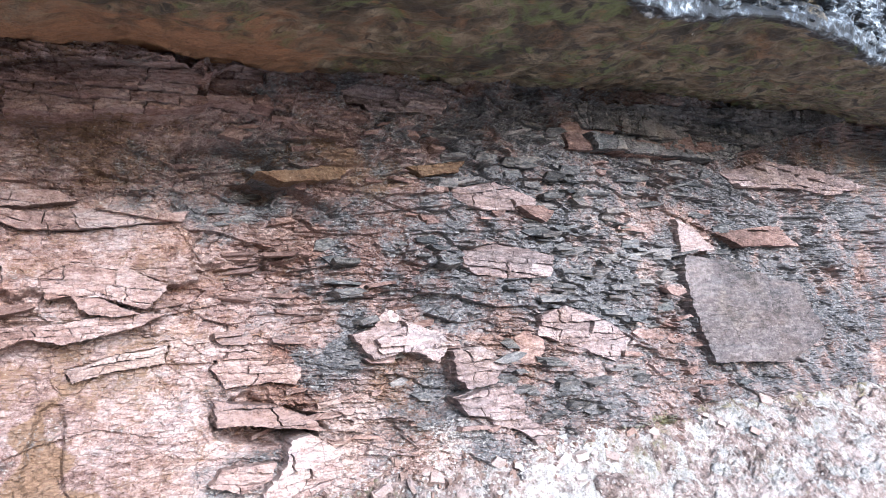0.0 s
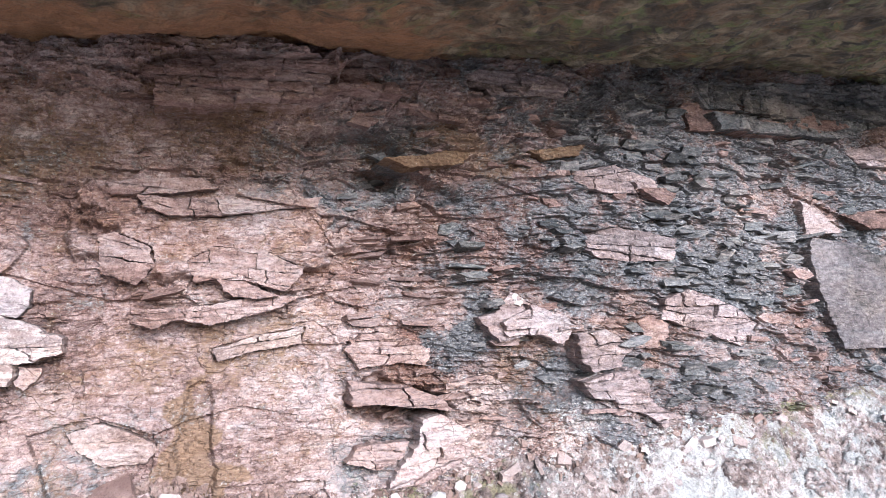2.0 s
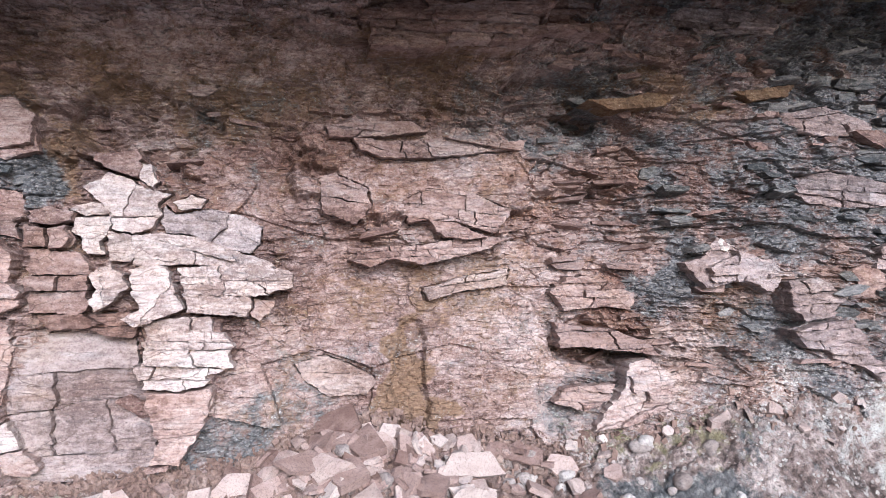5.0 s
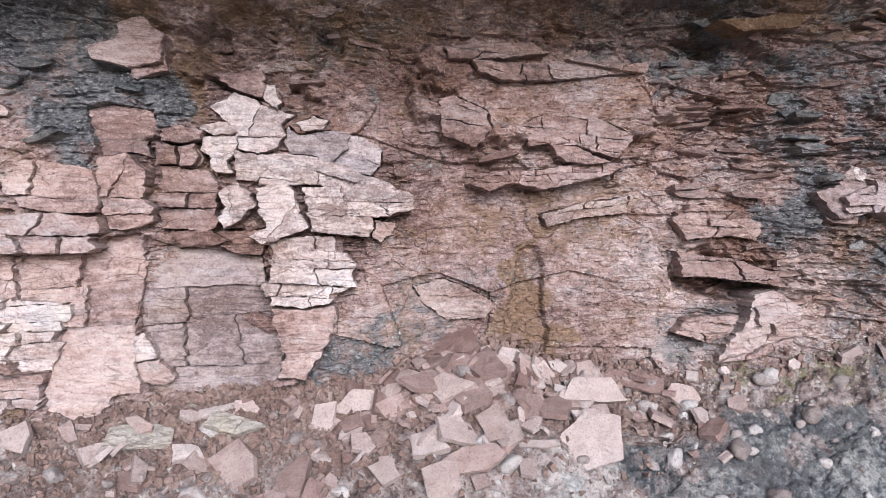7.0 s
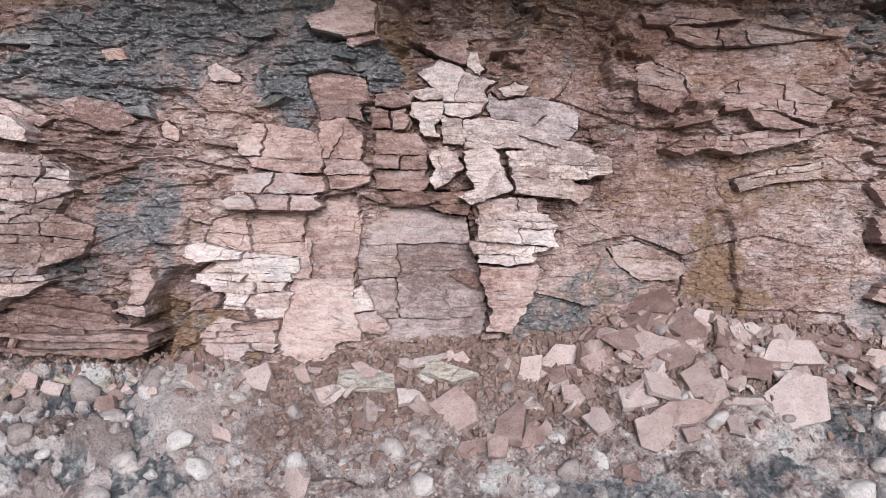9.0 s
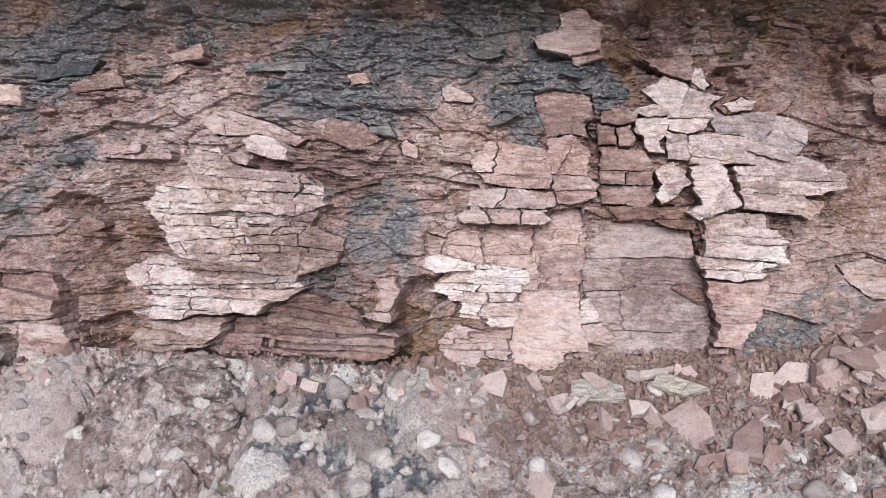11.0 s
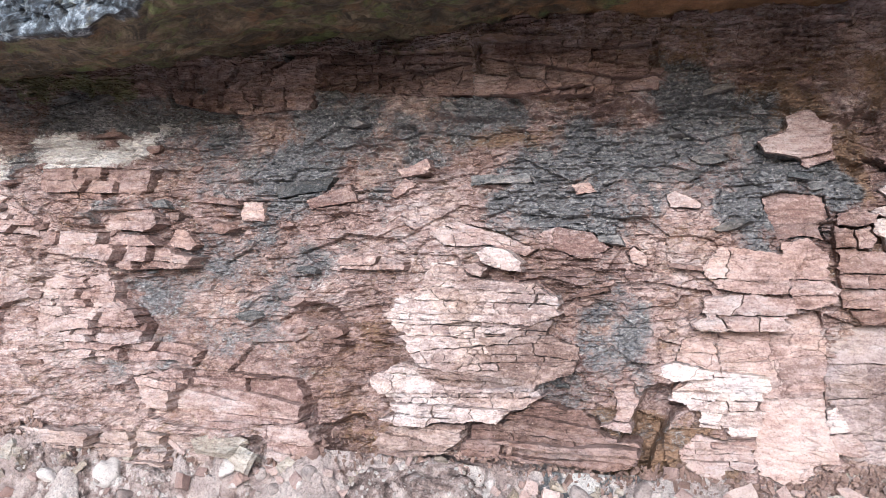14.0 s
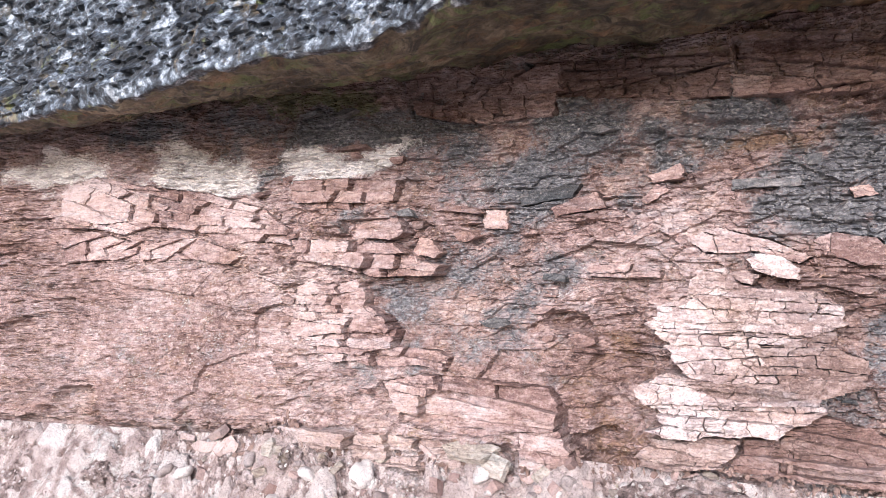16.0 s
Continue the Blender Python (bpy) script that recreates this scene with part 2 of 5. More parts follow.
TAN = mudstone("tan_mudstone", (0.18, 0.12, 0.105), (0.33, 0.245, 0.22), (0.48, 0.39, 0.365), False, 0.22)
LILAC = mudstone("lilac_mudstone", (0.22, 0.175, 0.177), (0.41, 0.345, 0.345), (0.56, 0.49, 0.49), False, 0.16)
SLATE = mudstone("slate_grey_mudstone", (0.05, 0.045, 0.046), (0.125, 0.106, 0.108), (0.24, 0.21, 0.21), False, 0.16)
DUSK = mudstone("dusky_pink_mudstone", (0.19, 0.14, 0.134), (0.34, 0.268, 0.258), (0.47, 0.395, 0.385), False, 0.14)
MAUVE = mudstone("mauve_grey_mudstone", (0.13, 0.094, 0.09), (0.275, 0.208, 0.2), (0.43, 0.35, 0.342), False, 0.24)
CHALK = mudstone("chalky_mudstone", (0.36, 0.32, 0.3), (0.58, 0.53, 0.51), (0.7, 0.66, 0.64), False, 0.1)
YELLOW = mudstone("yellowish_sandstone", (0.213, 0.171, 0.141), (0.357, 0.308, 0.262), (0.486, 0.441, 0.395), False, 0.15)
ROOF = plain_rock("stained_sandstone", [(0.36, (0.022, 0.019, 0.013)), (0.5, (0.12, 0.093, 0.058)), (0.64, (0.33, 0.275, 0.19))], 11, 0.6, bumps=0.008, spec=0.5,
                  patch=[((0.5, 0.53, 0.53), 0.68, 0.72, 9), ((0.15, 0.18, 0.07), 0.52, 0.6, 5), ((0.28, 0.16, 0.08), 0.6, 0.68, 5), ((0.05, 0.045, 0.035), 0.53, 0.6, 4)],
                  crust=[("ochre", [(0.3, (0.15, 0.08, 0.04)), (0.7, (0.42, 0.235, 0.125))], 8, 0.3), ("lichen", [(0.44, (0.01, 0.012, 0.015)), (0.5, (0.04, 0.047, 0.058)), (0.55, (0.15, 0.18, 0.215)), (0.61, (0.5, 0.55, 0.6))], 8, 0.12)])
FRESH = plain_rock("freshly_broken_mudstone", [(0.1, (0.2, 0.125, 0.108)), (0.5, (0.4, 0.29, 0.265)), (0.9, (0.57, 0.46, 0.43))], 20, 0.85, per_piece=0.75, bumps=0.012, grain=0.5)
DRY = plain_rock("dry_broken_mudstone", [(0.1, (0.28, 0.2, 0.18)), (0.5, (0.48, 0.385, 0.36)), (0.9, (0.65, 0.56, 0.535))], 20, 0.85, per_piece=0.6, bumps=0.012, grain=0.55)
CONGLOMERATE = plain_rock("conglomerate", [(0.36, (0.07, 0.05, 0.045)), (0.48, (0.34, 0.257, 0.237)), (0.62, (0.68, 0.58, 0.555))], 24, 0.88, bumps=0.03, grain=0.25,
                          pebbles=[(60, 0.75, [(0.1, (0.2, 0.15, 0.14)), (0.6, (0.5, 0.44, 0.42)), (1.0, (0.74, 0.71, 0.68))])],
                          cobbled=[(0.05, (0.27, 0.195, 0.178)), (0.35, (0.52, 0.422, 0.398)), (0.65, (0.66, 0.57, 0.545)), (1.0, (0.82, 0.775, 0.75))],
                          patch=[((0.34, 0.28, 0.18), 0.62, 0.72, 3)],
                          crust=[("gravel", [(0.3, (0.13, 0.082, 0.066)), (0.55, (0.27, 0.182, 0.155)), (0.75, (0.44, 0.35, 0.315))], 14, 0.12), ("white", [(0.3, (0.42, 0.4, 0.385)), (0.6, (0.74, 0.73, 0.71))], 9, 0.15), ("algae", [(0.36, (0.04, 0.043, 0.05)), (0.5, (0.15, 0.155, 0.165)), (0.62, (0.5, 0.49, 0.48))], 9, 0.16), ("moss", [(0.35, (0.14, 0.12, 0.065)), (0.65, (0.4, 0.35, 0.22))], 12, 0.15)])
COBBLE = plain_rock("river_cobble", [(0.05, (0.2, 0.155, 0.145)), (0.5, (0.38, 0.33, 0.315)), (1.0, (0.62, 0.58, 0.56))], 36, 0.9, per_piece=0.7, bumps=0.008)
GRAVEL = plain_rock("red_gravel", [(0.25, (0.12, 0.075, 0.062)), (0.5, (0.245, 0.165, 0.14)), (0.8, (0.42, 0.33, 0.29))], 40, 0.9, bumps=0.006)
# ground out of view, kept pale to bounce light up under the overhang
GROUND = plain_rock("bounce_ground", [(0.2, (0.3, 0.26, 0.22)), (0.5, (0.45, 0.4, 0.35)), (0.8, (0.58, 0.53, 0.48))], 12, 0.9, bumps=0.02)


# ---- noise on arrays ----
def lattice(ix, iz, seed):
    h = (ix.astype(np.int64) * 374761393 + iz.astype(np.int64) * 668265263 + seed * 974634777) & 0xFFFFFFFF
    h = ((h ^ (h >> 13)) * 1274126177) & 0xFFFFFFFF
    h = ((h ^ (h >> 15)) * 2246822519) & 0xFFFFFFFF
    return ((h ^ (h >> 16)) & 0xFFFFFF) / float(0xFFFFFF)


def vnoise(x, z, seed):
    """Gradient noise, about -0.5 to 0.5."""
    x, z = 0.83 * x + 0.56 * z, 0.83 * z - 0.56 * x
    ix, iz = np.floor(x), np.floor(z)
    fx, fz = x - ix, z - iz
    ux, uz = fx ** 3 * (fx * (6 * fx - 15) + 10), fz ** 3 * (fz * (6 * fz - 15) + 10)

    def corner(i, j):
        a = 6.2832 * lattice(ix + i, iz + j, seed)
        return np.cos(a) * (fx - i) + np.sin(a) * (fz - j)

    top = corner(0, 1) * (1 - ux) + corner(1, 1) * ux
    return 0.85 * ((corner(0, 0) * (1 - ux) + corner(1, 0) * ux) * (1 - uz) + top * uz)


def fbm(x, z, seed, octaves=4):
    total, amp = 0.0, 1.0
    for k in range(octaves):
        total = total + amp * vnoise(x * 2 ** k, z * 2 ** k, seed + 17 * k)
        amp *= 0.5
    return total


def cells(x, z, sx, sz, seed, jitter=0.9):
    """Nearest cell of a jittered net: the way from its centre (metres), its nearness to the border, three random numbers."""
    u, v = x / sx, z / sz
    iu, iv = np.floor(u), np.floor(v)
    best, second = np.full(u.shape, 9.0), np.full(u.shape, 9.0)
    bu, bv, bi, bj = (np.zeros(u.shape) for _ in range(4))
    for du in (-1, 0, 1):
        for dv in (-1, 0, 1):
            cu, cv = iu + du, iv + dv
            pu = cu + 0.5 + jitter * (lattice(cu, cv, seed) - 0.5)
            pv = cv + 0.5 + jitter * (lattice(cu, cv, seed + 5) - 0.5)
            d = np.hypot(u - pu, v - pv)
            near = d < best
            second = np.where(near, best, np.minimum(second, d))
            best = np.where(near, d, best)
            bu, bv = np.where(near, u - pu, bu), np.where(near, v - pv, bv)
            bi, bj = np.where(near, cu, bi), np.where(near, cv, bj)
    return bu * sx, bv * sz, second - best, lattice(bi, bj, seed + 11), lattice(bi, bj, seed + 12), lattice(bi, bj, seed + 13)


def bricks(x, z, sx, sz, seed):
    """Courses of broken blocks: nearness to the block's edge (metres), place in the course 0 to 1, three random numbers."""
    q = z / sz
    q = q + 0.7 * vnoise(q * 0.55, x * 0.12, seed + 1)
    row = np.floor(q)
    u = x / sx + 9.7 * lattice(row, row * 0, seed + 2)
    u = u + 0.8 * vnoise(u * 0.8, row * 3.3 + 0.5, seed + 3) + 0.45 * vnoise(u * 2, q * 2.2, seed + 4)
    col = np.floor(u)
    fu, fq = u - col, q - row
    edge = np.minimum(np.minimum(fu, 1 - fu) * sx, np.minimum(fq, 1 - fq) * sz)
    return edge, fq, lattice(col, row, seed + 6), lattice(col, row, seed + 7), lattice(col, row, seed + 8), fu


def soft(v, lo, hi):
    t = np.clip((v - lo) / (hi - lo), 0, 1)
    return t * t * (3 - 2 * t)


# ---- the shape of the place ----
def wall_line(x):
    return np.interp(x, [-7, -5.2, -4.6, -4.1, -3.6, -3.3, -2.9, -2.5, -2.2, -1.9, -1.4, -0.9, -0.5, 0, 0.4, 0.9, 1.6, 2.2, 2.6, 3.4, 4.7, 6, 9],
                     [1.2, 1.36, 1.42, 1.48, 1.63, 1.66, 1.70, 1.66, 1.69, 1.75, 1.87, 1.93, 1.99, 1.98, 1.94, 1.85, 1.85, 1.98, 2.06, 2.24, 2.5, 2.7, 3.0])


def wall_y(x, z):
    return wall_line(x) + 0.2 * (z - 1.3)


def foot_z(x):
    return np.interp(x, [-7, -4.8, -4, -3.4, -2.6, -2.1, -1.6, -1, -0.6, -0.3, 0.25, 0.6, 1, 1.2, 1.6, 2.2, 3.4, 6],
                     [0.66, 0.74, 0.77, 0.76, 0.75, 0.76, 0.78, 0.83, 0.87, 0.85, 0.88, 0.95, 1, 1.03, 1.08, 1.1, 1.1, 1.2])


def roof_z(x):
    return np.interp(x, [-7, -5.5, -4.8, -3.8, -3.3, -2.5, -1.3, -0.6, 0, 0.35, 1, 1.9, 2.8, 4, 6],
                     [2.12, 2.14, 2.14, 2.2, 2.26, 2.28, 2.3, 2.34, 2.36, 2.37, 2.38, 2.48, 2.56, 2.66, 2.8])


def lip_z(x):
    return np.interp(x, [-7, -5, -4.5, -3.72, -3.36, -2.8, -2, -0.7, 0, 0.25, 1.1, 1.6, 2, 2.6, 4, 6],
                     [1.98, 2.0, 2.03, 2.08, 2.16, 2.2, 2.21, 2.24, 2.27, 2.29, 2.34, 2.4, 2.42, 2.42, 2.5, 2.5])


def slope_at(x):
    return np.tan(np.radians(np.interp(x, [-7, -4.5, -3, -2.1, -1.5, 0, 0.5, 1, 1.6, 2.2, 3.5, 6], [58, 56, 48, 40, 35, 36, 42, 58, 56, 35, 38, 40])))


def ledge_z(x, y):
    zf = foot_z(x)
    return zf - (wall_y(x, zf) - y) * slope_at(x)


def blob(x, z, cx, cz, rx, rz, hard=0.25, turn=0.0, uneven=None):
    """1 inside a patch with an uneven outline, 0 outside."""
    c, s = math.cos(radians(turn)), math.sin(radians(turn))
    res = np.zeros(np.shape(x))
    reach = 3.0 * max(rx, rz)
    near = (np.abs(x - cx) < reach) & (np.abs(z - cz) < reach)
    if not near.any():
        return res
    px, pz = x[near], z[near]
    dx, dz = px - cx, pz - cz
    dx, dz = dx * c + dz * s, -dx * s + dz * c
    n = uneven[near] if uneven is not None else fbm(px * 7, pz * 9, 91, 4)
    r = (np.abs(dx / rx) ** 2.4 + np.abs(dz / rz) ** 2.4) ** (1 / 2.4) + 0.75 * n
    res[near] = 1 - soft(r, 1 - hard, 1 + hard)
    return res


# hollows (minus) and swells (plus) of the wall: x, z, half width, half height, metres outward, turn
RELIEF = [
    (0.13, 2.03, 0.16, 0.09, -0.10, -8),
    (0.31, 1.92, 0.18, 0.05, -0.07, -12),
    (0.45, 2.05, 0.19, 0.04, 0.05, 5),
    (-0.34, 1.75, 0.38, 0.19, 0.08, 0),
    (-0.31, 1.56, 0.28, 0.07, 0.04, 0),
    (-0.28, 1.35, 0.23, 0.12, -0.015, 12),
    (-0.40, 1.04, 0.05, 0.19, -0.035, 0),
    (0.25, 1.15, 0.19, 0.07, -0.09, -12),
    (-1.32, 1.05, 0.16, 0.17, -0.03, 0),
]
RELIEF += [
    (-2.2, 1.83, 0.85, 0.15, -0.06, 0),
    (-1.25, 1.84, 0.2, 0.16, -0.07, -20),
    (0.80, 1.26, 0.13, 0.12, -0.05, 0),
    (1.56, 1.22, 0.41, 0.17, 0.03, 0),
        (-2.11, 0.87, 0.06, 0.2, -0.15, -27),
    (-3.06, 1.15, 0.10, 0.18, -0.05, 0),
    (-3.10, 0.79, 0.12, 0.06, -0.08, 0),
    (-3.56, 0.79, 0.32, 0.08, 0.03, 0),
    (-3.24, 1.23, 0.07, 0.03, -0.06, 0),
]
RELIEF += [
    (-5.34, 0.81, 0.14, 0.07, -0.10, 0),
    (-4.14, 1.70, 0.27, 0.14, 0.04, 0),
    (-3.51, 1.90, 0.40, 0.06, 0.02, 0),
    (-3.22, 1.22, 0.05, 0.02, -0.05, 0),
    (-4.90, 1.61, 0.46, 0.17, 0.02, 0),
    (-3.05, 0.92, 0.08, 0.08, -0.05, 0),
    (-3.61, 0.92, 0.36, 0.15, 0.02, 0),
    (-0.34, 2.30, 0.36, 0.07, 0.05, 0),
    (-0.40, 2.27, 0.50, 0.08, 0.05, 0),
]
# faces that are smooth: x, z, half width, half height
SMOOTH = [
    (-0.28, 1.16, 0.42, 0.34), (-3.9, 1.15, 0.3, 0.16), (-0.38, 1.74, 0.36, 0.17), (-0.6, 1.2, 0.2, 0.3), (-1.32, 1.05, 0.16, 0.17), (-4.83, 1.1, 0.55, 0.3),
    (-3.55, 0.97, 0.29, 0.20), (-0.80, 1.07, 0.15, 0.21), (-0.93, 1.66, 0.21, 0.16), (-1.14, 2.10, 0.21, 0.09),
]
# black algae: x, z, half width, half height, strength
ALGAE = [
    (-2.30, 1.67, 0.21, 0.16, 0.72), (-1.70, 1.65, 0.23, 0.10, 0.7), (-3.07, 1.74, 0.17, 0.09, 0.45), (-2.24, 1.17, 0.11, 0.16, 0.55),
    (-1.93, 1.86, 0.18, 0.06, 0.7), (-1.79, 1.73, 0.07, 0.21, 0.85), (-1.57, 1.71, 0.15, 0.07, 0.95), (0.22, 1.94, 0.28, 0.19, 0.5),
    (0.48, 1.51, 0.11, 0.26, 0.75), (1.03, 2.18, 0.32, 0.14, 0.7), (1.60, 1.63, 0.41, 0.17, 0.75), (2.85, 1.68, 0.80, 0.47, 0.75),
    (1.22, 1.23, 0.60, 0.17, 0.48), (2.31, 2.10, 1.35, 0.22, 0.55), (0.34, 2.18, 0.31, 0.14, 0.2), (-0.84, 0.95, 0.11, 0.09, 0.3),
]
ALGAE += [
    (-3.57, 1.35, 0.28, 0.20, 0.55), (-3.35, 1.84, 0.16, 0.22, 0.75), (-2.35, 1.71, 0.18, 0.17, 0.9), (-2.27, 1.19, 0.09, 0.11, 0.8),
    (-4.39, 1.98, 0.74, 0.07, 0.6), (-2.89, 1.94, 0.31, 0.10, 0.7), (-4.49, 1.84, 0.07, 0.09, 0.7), (-2.39, 0.84, 0.27, 0.10, 0.5),
    (-2.09, 0.82, 0.07, 0.10, 0.1), (-3.60, 1.83, 0.43, 0.17, 0.5), (-3.62, 1.34, 0.34, 0.13, 0.5), (-1.97, 1.92, 0.20, 0.09, 0.85),
    (-1.01, 0.82, 0.06, 0.07, 0.5), (0.36, 0.97, 0.20, 0.12, 0.35), (-1.10, 1.88, 0.24, 0.06, 0.15), (-0.93, 0.95, 0.10, 0.12, 0.6),
]
# the last patch here paints the roof's shade on the wall at the right
ALGAE += [(1.3, 1.75, 0.5, 0.25, 0.6), (0.75, 1.8, 0.25, 0.3, 0.3), (-2.1, 1.75, 0.5, 0.14, 0.6), (-3.1, 1.85, 0.5, 0.1, 0.6), (0.48, 1.44, 0.11, 0.18, 0.75), (1.57, 1.61, 0.23, 0.21, 0.75), (0.29, 1.97, 0.23, 0.16, 0.4), (0.51, 1.36, 0.12, 0.12, 0.65), (4.36, 2.06, 0.38, 0.67, 0.6), (1.41, 2.21, 0.55, 0.24, 0.75)]
# ochre and brown stain; the last one paints shade under the roof
OCHRE = [
    (-0.39, 2.13, 0.29, 0.11, 0.5), (-0.40, 2.13, 0.33, 0.13, 0.55), (-0.26, 1.36, 0.22, 0.13, 0.5), (-0.40, 1.04, 0.05, 0.19, 2.3),
    (-0.56, 1.29, 0.08, 0.13, 0.4), (-2.10, 0.81, 0.14, 0.13, 1.5), (-3.10, 0.86, 0.12, 0.13, 0.35), (-2.98, 1.10, 0.08, 0.09, 0.4),
    (0.46, 2.05, 0.18, 0.05, 1.0), (-0.33, 2.44, 0.38, 0.09, 0.55), (-1.08, 1.98, 0.35, 0.11, 0.65), (-2.65, 2.13, 0.64, 0.11, 0.5),
    (-1.43, 1.77, 0.07, 0.18, 0.9), (3.96, 2.37, 0.95, 0.13, 0.7), (0.72, 1.23, 0.11, 0.11, 0.6), (-0.84, 1.02, 0.12, 0.14, 0.45), (-2.64, 1.86, 0.21, 0.04, 1.0), (-1.63, 1.94, 0.18, 0.08, 0.9), (1.42, 2.43, 0.60, 0.13, 0.6),
]
# darker, redder beds, and shaded parts such as under the roof darkened in colour
UMBER = [
    (-0.61, 1.75, 0.60, 0.27, 0.5), (-0.65, 1.32, 0.17, 0.09, 0.3), (-0.52, 1.72, 0.20, 0.25, 0.5), (-0.61, 2.06, 0.63, 0.22, 0.3), (-2.97, 1.11, 0.10, 0.10, 0.4),
    (-2.08, 0.84, 0.08, 0.12, 0.9), (0.26, 1.24, 0.19, 0.15, 0.8), (-3.10, 0.82, 0.12, 0.09, 0.4), (-2.73, 2.14, 0.74, 0.13, 0.1), (-0.32, 2.16, 0.37, 0.21, 0.45), (0.74, 1.23, 0.13, 0.12, 0.8), (0.45, 1.62, 0.48, 0.39, 0.5), (-0.08, 1.71, 0.25, 0.25, 0.5), (1.46, 2.31, 0.53, 0.20, 0.5),
]
# white crust
CRUST = [
    (-5.62, 1.86, 0.3, 0.05, 1.2), (-4.77, 1.84, 0.3, 0.07, 1.4), (-4.17, 1.83, 0.26, 0.06, 1.4), (-2.97, 1.84, 0.23, 0.04, 0.15),
    (-4.81, 1.13, 0.45, 0.26, 0.12), (1.10, 1.29, 0.12, 0.08, 0.1), (1.65, 1.33, 0.34, 0.11, 0.1), (-3.19, 1.35, 0.09, 0.06, 0.3),
    (1.29, 0.94, 0.59, 0.10, 0.4), (-3.03, 1.93, 0.17, 0.05, 0.1),
]
MOSS = [(-4.28, 2.11, 0.27, 0.04, 0.9), (-2.90, 2.22, 0.19, 0.10, 0.5), (0.21, 0.76, 0.22, 0.09, 0.6), (1.84, 1.03, 0.23, 0.06, 0.7), (-1.10, 0.79, 0.10, 0.07, 0.6)]


def patches(x, z, items):
    total = np.zeros_like(x)
    uneven = 1.5 * fbm(x * 3.4, z * 4.4, 91, 6)
    x, z = x + 0.22 * fbm(x * 2.6, z * 3.4, 111, 4), z + 0.12 * fbm(x * 3.1, z * 3.6, 117, 4)
    for cx, cz, rx, rz, k in items:
        total = np.maximum(total, k * blob(x, z, cx, cz, rx * 1.15, rz * 1.15, 0.55, 0, uneven))
    return total


def within(x, z, outline):
    """Which points lie inside an outline of corners."""
    hit = np.zeros(np.shape(x), bool)
    for (ax, az), (bx, bz) in zip(outline, outline[1:] + outline[:1]):
        cross = (az > z) != (bz > z)
        hit ^= cross & (x < (bx - ax) * (z - az) / ((bz - az) or 1e-9) + ax)
    return hit


OUTCROPS = []


def outcrop(label, outline, sx, sz, out, material, var=0.01, dip=0.0, turn=0.0, rag=0.0, swing=3.0, lean=0.0, skew=18.0):
    """A part of the wall that has come away in slabs: its outline (x, z), a slab's usual length and height, how far it stands out,
    how unevenly, the dip of its beds, its turn about the upright, the raggedness of its ends how much the beds swing how far it leans back and how askew its joints run."""
    mx = sum(p[0] for p in outline) / len(outline)
    OUTCROPS.append(dict(label=label, outline=outline, sx=sx, sz=sz, out=out, material=material, var=var, dip=dip, turn=turn, rag=rag, swing=swing, lean=lean, skew=skew, mx=mx, mz=sum(p[1] for p in outline) / len(outline)))


outcrop("pinkish mudstone slab leaning over the pale rock", [(-1.404, 1.772), (-1.326, 1.772), (-1.246, 1.787), (-1.230, 1.738), (-1.237, 1.697), (-1.284, 1.706), (-1.336, 1.722)], 0.5, 0.5, 0.03, PINK, 0.004)
outcrop("small upright pale slab against the outcrop", [(-1.241, 1.743), (-1.208, 1.737), (-1.171, 1.679), (-1.188, 1.662), (-1.236, 1.688)], 0.5, 0.5, 0.04, PALE, 0.004)
outcrop("broad pale mudstone face split by curved cracks", [(-1.395, 1.659), (-1.338, 1.684), (-1.328, 1.711), (-1.262, 1.691), (-1.217, 1.659), (-1.133, 1.646), (-1.173, 1.613), (-1.161, 1.580), (-1.189, 1.529), (-1.247, 1.514), (-1.306, 1.530), (-1.321, 1.592), (-1.347, 1.624)], 0.13, 0.09, 0.035, PALE, 0.006)
outcrop("thin pale slab wedged in a gap", [(-1.427, 1.589), (-1.385, 1.609), (-1.335, 1.615), (-1.309, 1.583), (-1.379, 1.569)], 0.2, 0.2, 0.05, PALE, 0.004)
outcrop("pale block standing in the gap", [(-1.420, 1.565), (-1.309, 1.577), (-1.308, 1.512), (-1.332, 1.492), (-1.320, 1.453), (-1.370, 1.455), (-1.377, 1.504), (-1.408, 1.520)], 0.2, 0.035, 0.04, PALE, 0.01)
outcrop("narrow pale blocks under the broad face", [(-1.311, 1.524), (-1.247, 1.513), (-1.238, 1.466), (-1.248, 1.433), (-1.312, 1.435)], 0.1, 0.05, 0.045, PALE, 0.008)
outcrop("small pale lump lodged above the grey slab", [(-1.130, 1.620), (-1.079, 1.646), (-1.031, 1.628), (-1.053, 1.601), (-1.108, 1.595)], 0.3, 0.3, 0.05, PALE, 0.003)
outcrop("grey-pink slab dipping along the outcrop", [(-1.158, 1.614), (-1.128, 1.585), (-1.026, 1.600), (-0.922, 1.575), (-0.866, 1.540), (-0.869, 1.491), (-0.899, 1.464), (-0.988, 1.479), (-1.076, 1.517), (-1.149, 1.525), (-1.168, 1.558)], 0.2, 0.09, 0.035, LILAC, 0.006, dip=-16)
outcrop("pale bedded mudstone under the grey slab", [(-1.247, 1.508), (-1.157, 1.522), (-1.063, 1.511), (-0.963, 1.478), (-0.844, 1.435), (-0.821, 1.417), (-0.935, 1.424), (-1.102, 1.426), (-1.187, 1.416), (-1.241, 1.422)], 0.28, 0.05, 0.06, PALE, 0.006, dip=-10)
